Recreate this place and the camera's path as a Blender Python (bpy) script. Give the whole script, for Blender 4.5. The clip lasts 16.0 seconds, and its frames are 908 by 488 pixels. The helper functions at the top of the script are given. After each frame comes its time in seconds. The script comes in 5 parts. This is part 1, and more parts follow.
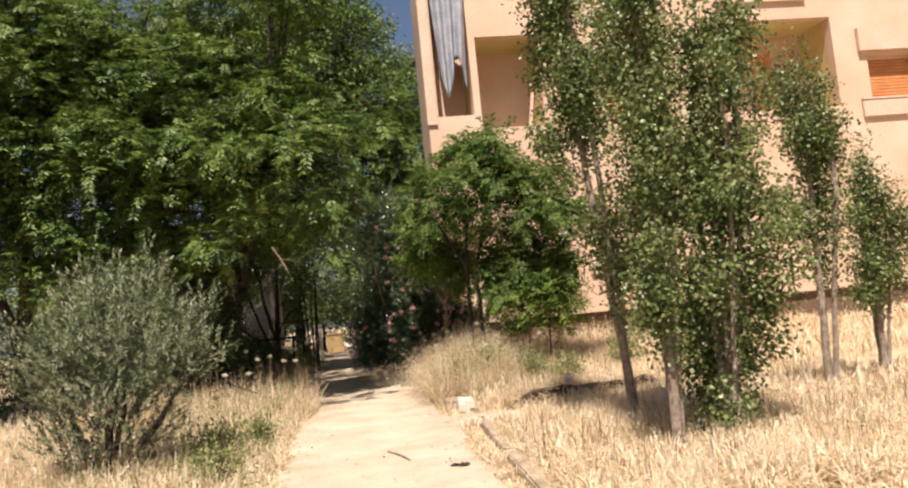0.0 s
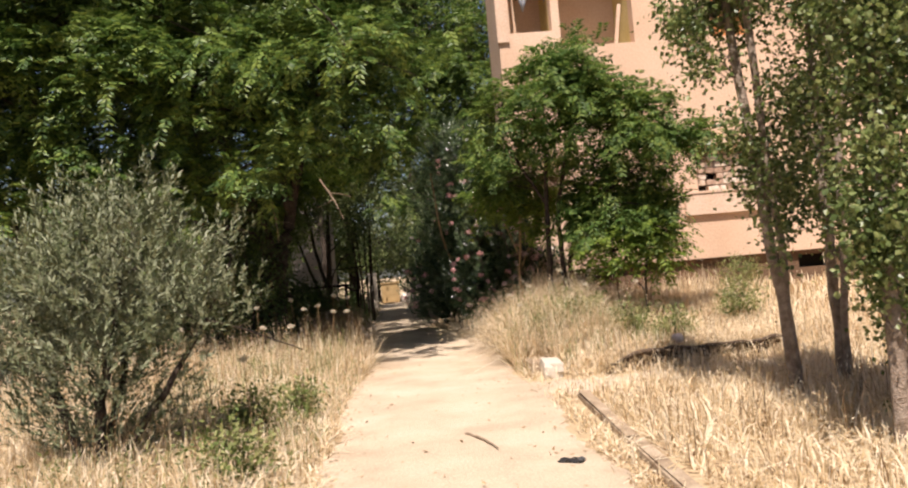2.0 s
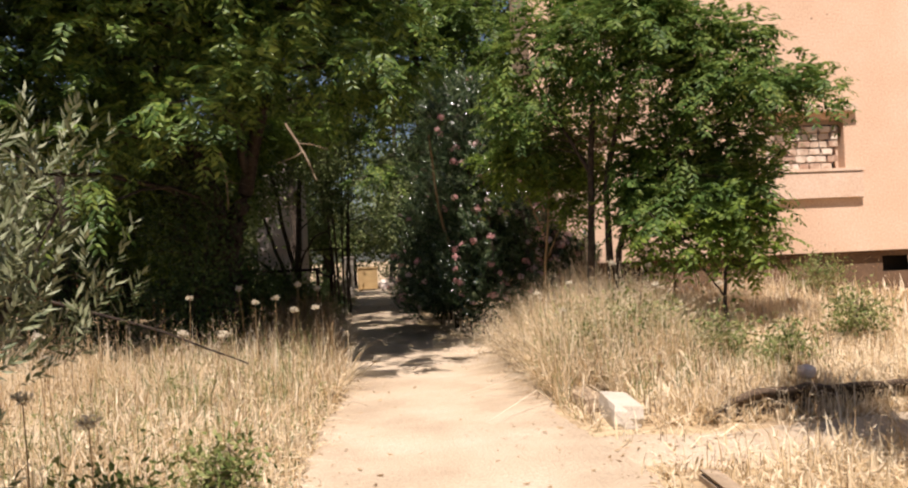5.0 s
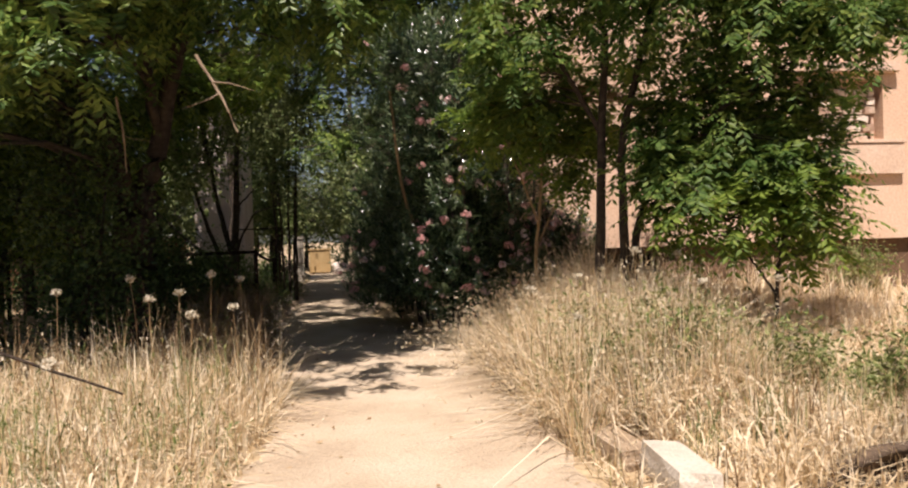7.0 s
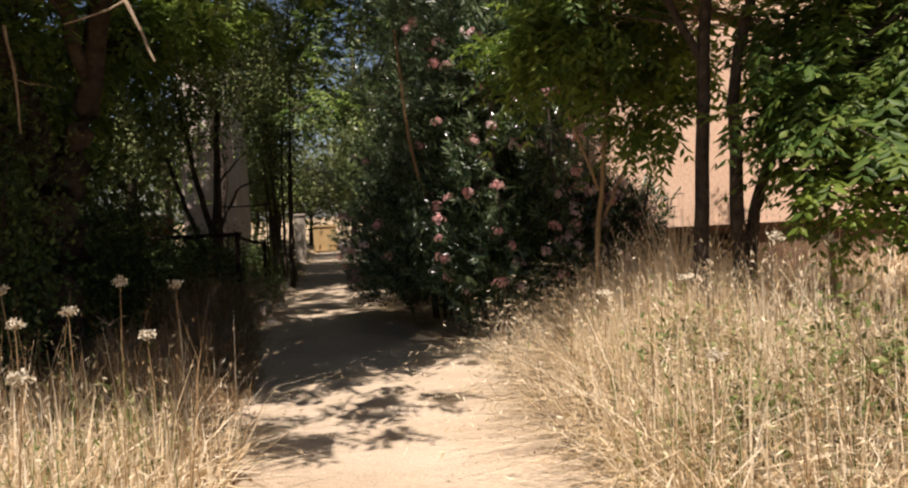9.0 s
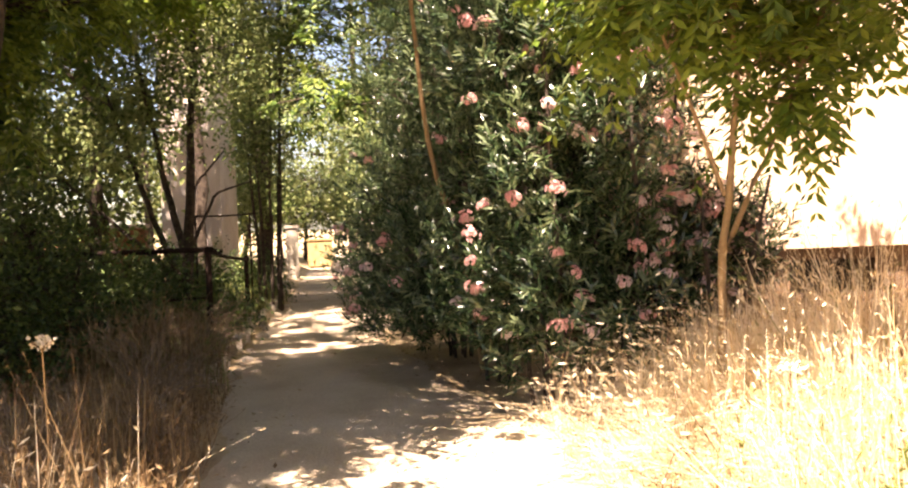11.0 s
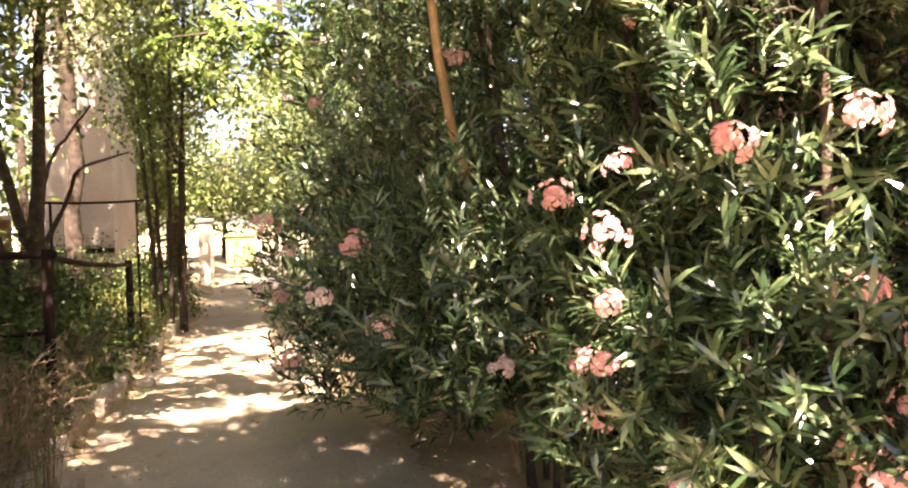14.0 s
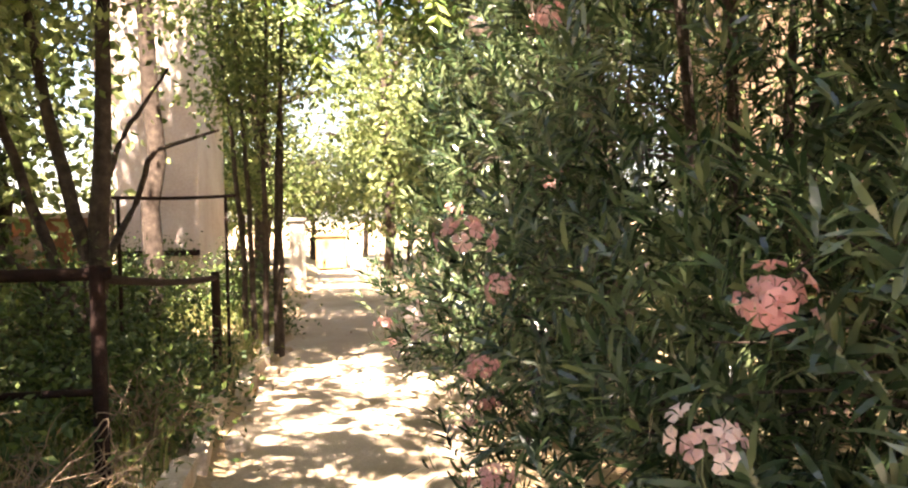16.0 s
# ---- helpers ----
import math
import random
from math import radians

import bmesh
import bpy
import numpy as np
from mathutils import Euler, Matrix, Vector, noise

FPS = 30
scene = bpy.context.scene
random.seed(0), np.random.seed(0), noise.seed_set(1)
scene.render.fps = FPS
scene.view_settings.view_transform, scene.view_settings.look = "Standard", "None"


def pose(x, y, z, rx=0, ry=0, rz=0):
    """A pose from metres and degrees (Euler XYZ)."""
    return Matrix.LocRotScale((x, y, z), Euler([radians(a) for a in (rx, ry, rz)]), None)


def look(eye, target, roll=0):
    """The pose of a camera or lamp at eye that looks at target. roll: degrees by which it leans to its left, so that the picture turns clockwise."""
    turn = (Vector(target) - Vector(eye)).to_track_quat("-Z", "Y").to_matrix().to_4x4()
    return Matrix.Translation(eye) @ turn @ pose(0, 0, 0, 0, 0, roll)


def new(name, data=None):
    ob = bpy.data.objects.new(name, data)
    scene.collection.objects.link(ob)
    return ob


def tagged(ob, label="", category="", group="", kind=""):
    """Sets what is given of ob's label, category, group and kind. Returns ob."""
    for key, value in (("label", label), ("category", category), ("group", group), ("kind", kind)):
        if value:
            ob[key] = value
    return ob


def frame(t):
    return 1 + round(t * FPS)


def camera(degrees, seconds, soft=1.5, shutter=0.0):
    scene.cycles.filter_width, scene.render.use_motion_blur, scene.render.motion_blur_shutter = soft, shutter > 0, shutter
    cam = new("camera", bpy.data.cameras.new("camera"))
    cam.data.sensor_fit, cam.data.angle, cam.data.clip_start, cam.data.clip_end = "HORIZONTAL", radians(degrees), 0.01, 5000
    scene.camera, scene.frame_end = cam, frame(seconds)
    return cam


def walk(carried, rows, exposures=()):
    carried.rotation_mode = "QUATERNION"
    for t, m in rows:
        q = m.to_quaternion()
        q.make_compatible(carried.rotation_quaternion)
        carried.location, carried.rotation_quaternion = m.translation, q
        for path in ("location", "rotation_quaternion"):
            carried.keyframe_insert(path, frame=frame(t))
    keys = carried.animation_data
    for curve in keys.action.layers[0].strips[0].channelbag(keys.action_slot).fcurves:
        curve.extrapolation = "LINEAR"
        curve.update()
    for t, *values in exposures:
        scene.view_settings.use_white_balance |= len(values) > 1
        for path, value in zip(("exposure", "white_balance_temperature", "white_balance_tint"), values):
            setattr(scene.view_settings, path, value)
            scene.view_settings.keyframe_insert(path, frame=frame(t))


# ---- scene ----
cam = camera(59.2, 16.0, 2.15)
PATH = [
    (0.0, pose(0.000, 0.000, 1.500, 95.00, 5.50, -7.40)),
    (0.5, pose(-0.005, 0.558, 1.501, 94.84, 3.86, -4.83)),
    (1.0, pose(-0.042, 1.156, 1.474, 92.89, 3.82, -3.22)),
    (1.5, pose(-0.046, 1.751, 1.434, 92.05, 4.26, -3.68)),
    (2.0, pose(-0.115, 2.340, 1.432, 91.85, 4.96, -3.62)),
    (2.5, pose(-0.130, 2.924, 1.414, 91.86, 3.35, -4.67)),
    (3.0, pose(-0.185, 3.521, 1.422, 91.82, 2.18, -2.87)),
    (5.5, pose(-0.324, 6.458, 1.460, 90.56, 2.54, -5.75)),
    (6.0, pose(-0.315, 7.035, 1.473, 90.37, 2.33, -5.67)),
    (6.5, pose(-0.293, 7.635, 1.464, 90.15, 2.35, -6.97)),
    (7.0, pose(-0.212, 8.271, 1.454, 89.40, 1.88, -8.52)),
    (7.5, pose(-0.212, 8.912, 1.518, 88.87, 1.42, -7.86)),
    (8.0, pose(-0.112, 9.524, 1.493, 88.76, 3.33, -7.89)),
    (8.5, pose(-0.089, 10.122, 1.506, 87.48, 1.61, -7.74)),
    (9.0, pose(-0.001, 10.711, 1.513, 87.47, 2.62, -7.75)),
    (11.5, pose(0.011, 13.476, 1.490, 89.00, 1.40, -8.41)),
    (12.0, pose(0.054, 14.070, 1.473, 89.24, 2.53, -11.63)),
    (12.5, pose(0.055, 14.676, 1.489, 88.84, 2.73, -11.64)),
    (13.0, pose(0.051, 15.250, 1.496, 88.54, 1.92, -12.22)),
    (13.5, pose(0.041, 15.824, 1.513, 88.12, 1.30, -13.21)),
    (14.0, pose(-0.019, 16.400, 1.482, 88.02, 1.50, -13.21)),
    (14.5, pose(-0.134, 17.012, 1.484, 88.69, 2.09, -8.82)),
    (15.0, pose(-0.262, 17.576, 1.520, 88.61, 1.31, -7.91)),
    (15.5, pose(-0.309, 18.161, 1.516, 88.51, 0.71, -7.79)),
    (16.0, pose(-0.389, 18.707, 1.524, 88.11, 1.01, -7.70)),
]
walk(cam, PATH, [(0.0, 0.86, 6500, 18), (3.2, 0.75, 6500, 20), (9.2, 0.68, 6600, 20), (11.3, 3.1, 7800, 27), (13.0, 3.6, 7800, 27), (16.0, 3.8, 7400, 24)])

# ---- daylight: high sun from behind the walker, clear sky ----
world = bpy.data.worlds.new("world")
scene.world = world
world.use_nodes = True
sky = world.node_tree.nodes.new("ShaderNodeTexSky")
sky.sky_type, sky.sun_disc = "NISHITA", False
sky.sun_elevation, sky.sun_rotation = radians(61), radians(193)
world.node_tree.nodes["Background"].inputs[1].default_value = 0.045
world.node_tree.links.new(sky.outputs[0], world.node_tree.nodes["Background"].inputs[0])
sun = new("sun", bpy.data.lights.new("sun", "SUN"))
sun.data.energy, sun.data.angle, sun.data.color = 5.0, radians(0.5), (1.0, 0.93, 0.82)
sun.matrix_world = look((-1.1, -4.8, 8.85), (0, 0, 0))

rng = np.random.default_rng(7)


# ---- materials ----
def material(name, colors, scale=6.0, rough=0.8, bump=0.3, fine=60.0, island=0.0, translucent=0.0, obj_random=0.0, metallic=0.0, gloss=0.3):
    """Noise at two scales between two or three colours, with bump; island: variation per loose piece."""
    m = bpy.data.materials.new(name)
    m.use_nodes = True
    nt = m.node_tree
    bsdf = nt.nodes["Principled BSDF"]
    bsdf.inputs["Roughness"].default_value = rough
    bsdf.inputs["Metallic"].default_value = metallic
    bsdf.inputs["Specular IOR Level"].default_value = gloss
    geo = nt.nodes.new("ShaderNodeNewGeometry")
    big = nt.nodes.new("ShaderNodeTexNoise")
    big.inputs["Scale"].default_value, big.inputs["Detail"].default_value = scale, 6
    nt.links.new(geo.outputs["Position"], big.inputs["Vector"])
    ramp = nt.nodes.new("ShaderNodeValToRGB")
    el = ramp.color_ramp.elements
    while len(el) < len(colors):
        el.new(0.5)
    for n, c in enumerate(colors):
        el[n].position = 0.28 + 0.44 * n / max(1, len(colors) - 1)
        el[n].color = (*c, 1)
    value = big.outputs["Fac"]
    for amount, source in ((island, "island"), (obj_random, "object")):
        if amount:
            src = geo.outputs["Random Per Island"] if source == "island" else nt.nodes.new("ShaderNodeObjectInfo").outputs["Random"]
            mul = nt.nodes.new("ShaderNodeMath")
            mul.operation = "MULTIPLY_ADD"
            mul.inputs[1].default_value, mul.inputs[2].default_value = amount, -amount / 2
            nt.links.new(src, mul.inputs[0])
            add = nt.nodes.new("ShaderNodeMath")
            nt.links.new(value, add.inputs[0])
            nt.links.new(mul.outputs[0], add.inputs[1])
            value = add.outputs[0]
    nt.links.new(value, ramp.inputs[0])
    color = ramp.outputs[0]
    if fine:
        small = nt.nodes.new("ShaderNodeTexNoise")
        small.inputs["Scale"].default_value, small.inputs["Detail"].default_value = fine, 4
        nt.links.new(geo.outputs["Position"], small.inputs["Vector"])
        mix = nt.nodes.new("ShaderNodeMix")
        mix.data_type, mix.blend_type = "RGBA", "OVERLAY"
        mix.inputs["Factor"].default_value = 0.35
        nt.links.new(color, mix.inputs["A"])
        nt.links.new(small.outputs["Fac"], mix.inputs["B"])
        color = mix.outputs["Result"]
        if bump:
            b = nt.nodes.new("ShaderNodeBump")
            b.inputs["Strength"].default_value, b.inputs["Distance"].default_value = bump, 0.02
            nt.links.new(small.outputs["Fac"], b.inputs["Height"])
            nt.links.new(b.outputs[0], bsdf.inputs["Normal"])
    nt.links.new(color, bsdf.inputs["Base Color"])
    if translucent:
        t = nt.nodes.new("ShaderNodeBsdfTranslucent")
        nt.links.new(color, t.inputs["Color"])
        mixer = nt.nodes.new("ShaderNodeMixShader")
        mixer.inputs[0].default_value = translucent
        nt.links.new(bsdf.outputs[0], mixer.inputs[1])
        nt.links.new(t.outputs[0], mixer.inputs[2])
        nt.links.new(mixer.outputs[0], nt.nodes["Material Output"].inputs["Surface"])
    return m


M_SOIL = material("dry_soil", [(0.28, 0.20, 0.12), (0.40, 0.30, 0.18), (0.50, 0.40, 0.25)], 1.6, 0.95, 0.8, 35)
M_PATH = material("trodden_earth", [(0.40, 0.31, 0.215), (0.48, 0.385, 0.275), (0.54, 0.445, 0.335)], 1.3, 0.95, 0.9, 55)
M_CONCRETE = material("old_concrete", [(0.38, 0.33, 0.27), (0.50, 0.44, 0.36), (0.56, 0.50, 0.42)], 3, 0.9, 0.5, 50)
M_DIRTY = material("dirt_caked_concrete", [(0.20, 0.14, 0.09), (0.32, 0.24, 0.16), (0.45, 0.36, 0.26)], 4, 0.95, 0.8, 45)
M_STONE = material("pale_stone", [(0.36, 0.29, 0.22), (0.50, 0.42, 0.33), (0.60, 0.53, 0.44)], 5, 0.9, 0.7, 40, obj_random=0.4)
M_PLASTER = material("cream_plaster", [(0.52, 0.35, 0.235), (0.58, 0.40, 0.28), (0.63, 0.46, 0.34)], 0.7, 0.9, 0.25, 30)
M_TRIM = material("light_plaster", [(0.54, 0.38, 0.27), (0.60, 0.45, 0.34)], 2, 0.9, 0.2, 30)
M_PLINTH = material("brown_plinth", [(0.10, 0.06, 0.035), (0.16, 0.10, 0.06)], 2, 0.95, 0.5, 20)
M_YELLOW = material("ochre_soffit", [(0.50, 0.38, 0.14), (0.58, 0.46, 0.22)], 1.5, 0.9, 0.2, 25)
M_BRICK = material("hollow_brick", [(0.36, 0.24, 0.17), (0.52, 0.40, 0.30), (0.62, 0.52, 0.42)], 7, 0.95, 0.6, 60, obj_random=0.5)
M_SHUTTER = material("orange_shutter", [(0.42, 0.16, 0.05), (0.55, 0.24, 0.09)], 3, 0.7, 0.2, 60)
# near-black for sheets that stand in for the shade behind openings
M_ROOMSHADE = material("interior_shade", [(0.03, 0.025, 0.02), (0.05, 0.04, 0.03)], 3, 0.9, 0.2, 20)
M_TARP = material("grey_tarpaulin", [(0.20, 0.21, 0.24), (0.36, 0.37, 0.40)], 3, 0.7, 0.3, 25)
M_PINK = material("pale_pink_plaster", [(0.54, 0.43, 0.37), (0.63, 0.54, 0.48), (0.70, 0.62, 0.56)], 1.2, 0.9, 0.2, 25)
M_REDWALL = material("red_brown_render", [(0.18, 0.08, 0.045), (0.30, 0.14, 0.08)], 2, 0.9, 0.4, 25)
M_RUST = material("rusty_iron", [(0.013, 0.008, 0.007), (0.03, 0.016, 0.012)], 9, 0.9, 0.4, 70, gloss=0.15)
M_ORANGE = material("faded_orange_paint", [(0.30, 0.20, 0.09), (0.38, 0.27, 0.13)], 4, 0.7, 0.2, 40)
M_BLACK = material("black_plastic", [(0.012, 0.012, 0.012), (0.03, 0.028, 0.026)], 9, 0.5, 0.2, 60)
M_BARK = material("grey_brown_bark", [(0.025, 0.018, 0.013), (0.055, 0.04, 0.03), (0.09, 0.068, 0.05)], 14, 0.95, 1.0, 70)
M_PALEBARK = material("pale_poplar_bark", [(0.16, 0.12, 0.085), (0.27, 0.21, 0.16), (0.36, 0.30, 0.24)], 16, 0.95, 0.9, 60)
M_TANSTEM = material("tan_stem", [(0.25, 0.16, 0.08), (0.34, 0.23, 0.12)], 12, 0.8, 0.5, 60)
M_DEADWOOD = material("dead_twig", [(0.16, 0.11, 0.07), (0.30, 0.23, 0.16)], 12, 0.95, 0.4, 60)
M_PINNATE = material("pinnate_leaf", [(0.045, 0.09, 0.018), (0.095, 0.165, 0.032), (0.20, 0.265, 0.055)], 1.3, 0.45, 0, 0, island=0.6, translucent=0.36, gloss=0.4)
M_PINNATE_THIN = material("thin_pinnate_leaf", [(0.05, 0.10, 0.02), (0.10, 0.17, 0.035), (0.19, 0.25, 0.055)], 1.3, 0.5, 0, 0, island=0.5, translucent=0.45)
M_LIME = material("young_leaf", [(0.08, 0.14, 0.02), (0.14, 0.21, 0.03), (0.22, 0.29, 0.05)], 1.6, 0.5, 0, 0, island=0.5, translucent=0.45)
M_POPLAR = material("poplar_leaf", [(0.07, 0.105, 0.026), (0.14, 0.185, 0.05), (0.25, 0.285, 0.105)], 2.2, 0.4, 0, 0, island=0.7, translucent=0.38, gloss=0.5)
M_OLIVE = material("olive_leaf", [(0.10, 0.12, 0.055), (0.16, 0.18, 0.09), (0.26, 0.275, 0.17)], 3, 0.5, 0, 0, island=0.6, translucent=0.12)
M_OLEANDER = material("oleander_leaf", [(0.02, 0.042, 0.016), (0.05, 0.085, 0.033), (0.14, 0.18, 0.085)], 2.0, 0.27, 0, 0, island=0.7, translucent=0.26, gloss=0.8)
M_SHRUB = material("shrub_leaf", [(0.03, 0.055, 0.016), (0.06, 0.10, 0.027), (0.12, 0.165, 0.045)], 1.5, 0.5, 0, 0, island=0.5, translucent=0.2)
M_FAR = material("sunny_far_leaf", [(0.07, 0.105, 0.03), (0.15, 0.195, 0.06), (0.28, 0.32, 0.13)], 0.8, 0.6, 0, 0, island=0.6, translucent=0.36)
M_STRAW = material("dry_straw", [(0.58, 0.45, 0.27), (0.75, 0.62, 0.42), (0.83, 0.73, 0.55)], 1.1, 0.8, 0, 0, island=0.8, translucent=0.38)
M_BROWNSTRAW = material("brown_seed_stalk", [(0.16, 0.10, 0.05), (0.29, 0.19, 0.095), (0.38, 0.27, 0.15)], 3, 0.85, 0, 0, island=0.6, translucent=0.15)
M_GREENWEED = material("weed_leaf", [(0.09, 0.13, 0.03), (0.17, 0.20, 0.06), (0.28, 0.28, 0.11)], 3, 0.6, 0, 0, island=0.6, translucent=0.25)
M_UMBEL = material("dried_umbel", [(0.50, 0.44, 0.32), (0.66, 0.60, 0.48)], 12, 0.9, 0, 0, island=0.5, translucent=0.2)
M_PETAL = material("pink_petal", [(0.74, 0.36, 0.35), (0.80, 0.45, 0.43), (0.84, 0.55, 0.52)], 9, 0.6, 0, 0, obj_random=0.5, translucent=0.45)
M_PALEPETAL = material("pale_pink_petal", [(0.72, 0.47, 0.46), (0.77, 0.57, 0.55), (0.80, 0.67, 0.64)], 9, 0.6, 0, 0, obj_random=0.5, translucent=0.4)
# soil darkened in its colour to hold the shade of the undercut bank
M_SHADESOIL = material("shade_dark_soil", [(0.045, 0.03, 0.02), (0.085, 0.058, 0.038), (0.15, 0.105, 0.07)], 5, 0.95, 1.0, 30)


# ---- mesh helpers ----
def mesh_np(name, verts, faces, mat, smooth=False):
    me = bpy.data.meshes.new(name)
    verts, faces = np.asarray(verts, np.float32), np.asarray(faces, np.int32)
    k = faces.shape[1]
    me.vertices.add(len(verts))
    me.vertices.foreach_set("co", verts.ravel())
    me.loops.add(faces.size)
    me.loops.foreach_set("vertex_index", faces.ravel())
    me.polygons.add(len(faces))
    me.polygons.foreach_set("loop_start", np.arange(0, faces.size, k, dtype=np.int32))
    me.polygons.foreach_set("use_smooth", np.full(len(faces), smooth))
    me.update(calc_edges=True)
    me.materials.append(mat)
    return me


def part(name, data, mat, parent, label=""):
    """One mesh object under a thing or under a part; data: a bmesh or a mesh."""
    if isinstance(data, bmesh.types.BMesh):
        me = bpy.data.meshes.new(name)
        data.to_mesh(me)
        data.free()
        me.materials.append(mat)
    else:
        me = data
    ob = new(name, me)
    ob.parent = parent
    if label:
        ob["label"] = label
    return ob


def thing(name, place, label, category, group="", kind=""):
    ob = new(name)
    ob.location = place
    return tagged(ob, label, category, group, kind)


def box_bm(a, b, bevel=0.0, jitter=0.0):
    bm = bmesh.new()
    bmesh.ops.create_cube(bm, size=1)
    for v in bm.verts:
        v.co = Vector([a[i] + (b[i] - a[i]) * (v.co[i] + 0.5) for i in range(3)])
    if bevel:
        bmesh.ops.bevel(bm, geom=bm.edges[:], offset=bevel, segments=2, affect="EDGES")
    if jitter:
        for v in bm.verts:
            v.co += Vector(rng.uniform(-jitter, jitter, 3))
    return bm


def unit(v):
    return v / np.maximum(np.linalg.norm(v, axis=-1, keepdims=True), 1e-9)


def spheredirs(n):
    return unit(rng.normal(size=(n, 3)))


class Tubes:
    """Tapered round branches gathered into one mesh."""

    def __init__(self, sides=6):
        self.v, self.f, self.n, self.sides = [], [], 0, sides

    def add(self, pts, radii):
        pts, radii, s = np.asarray(pts, float), np.asarray(radii, float), self.sides
        way = unit(np.gradient(pts, axis=0))
        ref = np.where(np.abs(way[:, 2:3]) > 0.9, [[1.0, 0, 0]], [[0, 0, 1.0]])
        a = unit(np.cross(way, ref))
        b = np.cross(way, a)
        ang = np.arange(s) * 2 * np.pi / s
        ring = pts[:, None] + radii[:, None, None] * (a[:, None] * np.cos(ang)[None, :, None] + b[:, None] * np.sin(ang)[None, :, None])
        self.v.append(ring.reshape(-1, 3))
        i, j = np.meshgrid(np.arange(len(pts) - 1), np.arange(s), indexing="ij")
        k = (j + 1) % s
        self.f.append(np.stack([i * s + j, i * s + k, (i + 1) * s + k, (i + 1) * s + j], -1).reshape(-1, 4) + self.n)
        self.n += len(pts) * s

    def mesh(self, name, mat):
        return mesh_np(name, np.concatenate(self.v), np.concatenate(self.f), mat, True)


def curve_points(a, b, n=5, sag=0.0, wobble=0.0):
    t = np.linspace(0, 1, n)[:, None]
    p = np.asarray(a) * (1 - t) + np.asarray(b) * t
    p[:, 2] += sag * (4 * t * (1 - t))[:, 0]
    p[1:-1] += rng.normal(0, wobble, (n - 2, 3)) if wobble else 0
    return p


def smooth_line(rows, n=14):
    """Rows x, y, z, radius; more points between them."""
    rows = np.asarray(rows, float)
    s = np.linspace(0, len(rows) - 1, n)
    out = np.stack([np.interp(s, np.arange(len(rows)), rows[:, i]) for i in range(4)], -1)
    out[1:-1, :3] += rng.normal(0, 0.25, (n - 2, 3)) * out[1:-1, 3:4]
    return out


def blades4(p, d, u, length, width, fold=0.12):
    """Two-triangle folded leaflets."""
    s = unit(np.cross(d, u))
    nn = np.cross(s, d)
    length, width = length[:, None], width[:, None]
    mid = p + d * length * 0.45 - nn * width * fold
    v = np.stack([p, mid + s * width / 2, p + d * length, mid - s * width / 2], 1)
    f = np.array([[0, 1, 2], [0, 2, 3]])
    return v.reshape(-1, 3), (f[None] + 4 * np.arange(len(p))[:, None, None]).reshape(-1, 3)


def blades6(p, d, u, length, width, curl=0.15):
    """Four-triangle lance-shaped leaves that bend down."""
    s = unit(np.cross(d, u))
    nn = np.cross(s, d)
    length, width = length[:, None], width[:, None]
    a = p + d * length * 0.32 + nn * length * curl * 0.15
    b = p + d * length * 0.68 - nn * length * curl * 0.1
    v = np.stack([p, a + s * width / 2, a - s * width / 2, b + s * width * 0.4, b - s * width * 0.4, p + d * length - nn * length * curl], 1)
    f = np.array([[0, 2, 1], [1, 2, 4], [1, 4, 3], [3, 4, 5]])
    return v.reshape(-1, 3), (f[None] + 6 * np.arange(len(p))[:, None, None]).reshape(-1, 3)


# ---- leaf arrangements at shoot places c with outward directions o ----
def pinnate(c, o, per=9, pairs=7, size=0.34, leaflet=0.085, up=0.25):
    n = len(c) * per
    c, o = np.repeat(c, per, 0), np.repeat(o, per, 0)
    d = unit(o * 0.7 + spheredirs(n) * 0.9 + [0, 0, up])
    length = rng.uniform(0.65, 1.2, n) * size
    start = c + rng.normal(0, 0.07, (n, 3))
    t = (np.arange(pairs) + 1.2) / (pairs + 0.6)
    side = unit(np.cross(d, np.tile([0, 0, 1.0], (n, 1))))
    ps, ds, us, ls = [], [], [], []
    for k in range(pairs):
        q = start + d * (length * t[k])[:, None] + np.array([0, 0, -1.0]) * (length * 0.45 * t[k] ** 2)[:, None]
        tang = unit(d + np.array([0, 0, -0.9 * t[k]]))
        for sg in (-1, 1):
            ps.append(q)
            ds.append(unit(side * sg * 0.85 + tang * 0.5 + np.array([0, 0, -0.28]) + rng.normal(0, 0.12, (n, 3))))
            us.append(unit(np.cross(side, tang) + rng.normal(0, 0.15, (n, 3))))
            ls.append(rng.uniform(0.8, 1.15, n) * leaflet * (1.15 - 0.5 * abs(t[k] - 0.45)))
    ls = np.concatenate(ls)
    return blades4(np.concatenate(ps), np.concatenate(ds), np.concatenate(us), ls, ls * 0.36)


def broad(c, o, per=40, spread=0.16, size=0.055, ratio=0.85):
    n = len(c) * per
    c, o = np.repeat(c, per, 0), np.repeat(o, per, 0)
    p = c + rng.normal(0, spread, (n, 3)) + o * rng.uniform(-0.1, 0.1, (n, 1))
    d = unit(spheredirs(n) + o * 0.4 + [0, 0, -0.35])
    ls = rng.uniform(0.7, 1.3, n) * size
    return blades4(p, d, unit(spheredirs(n) + o * 0.6 + [0, 0, 0.5]), ls, ls * ratio)


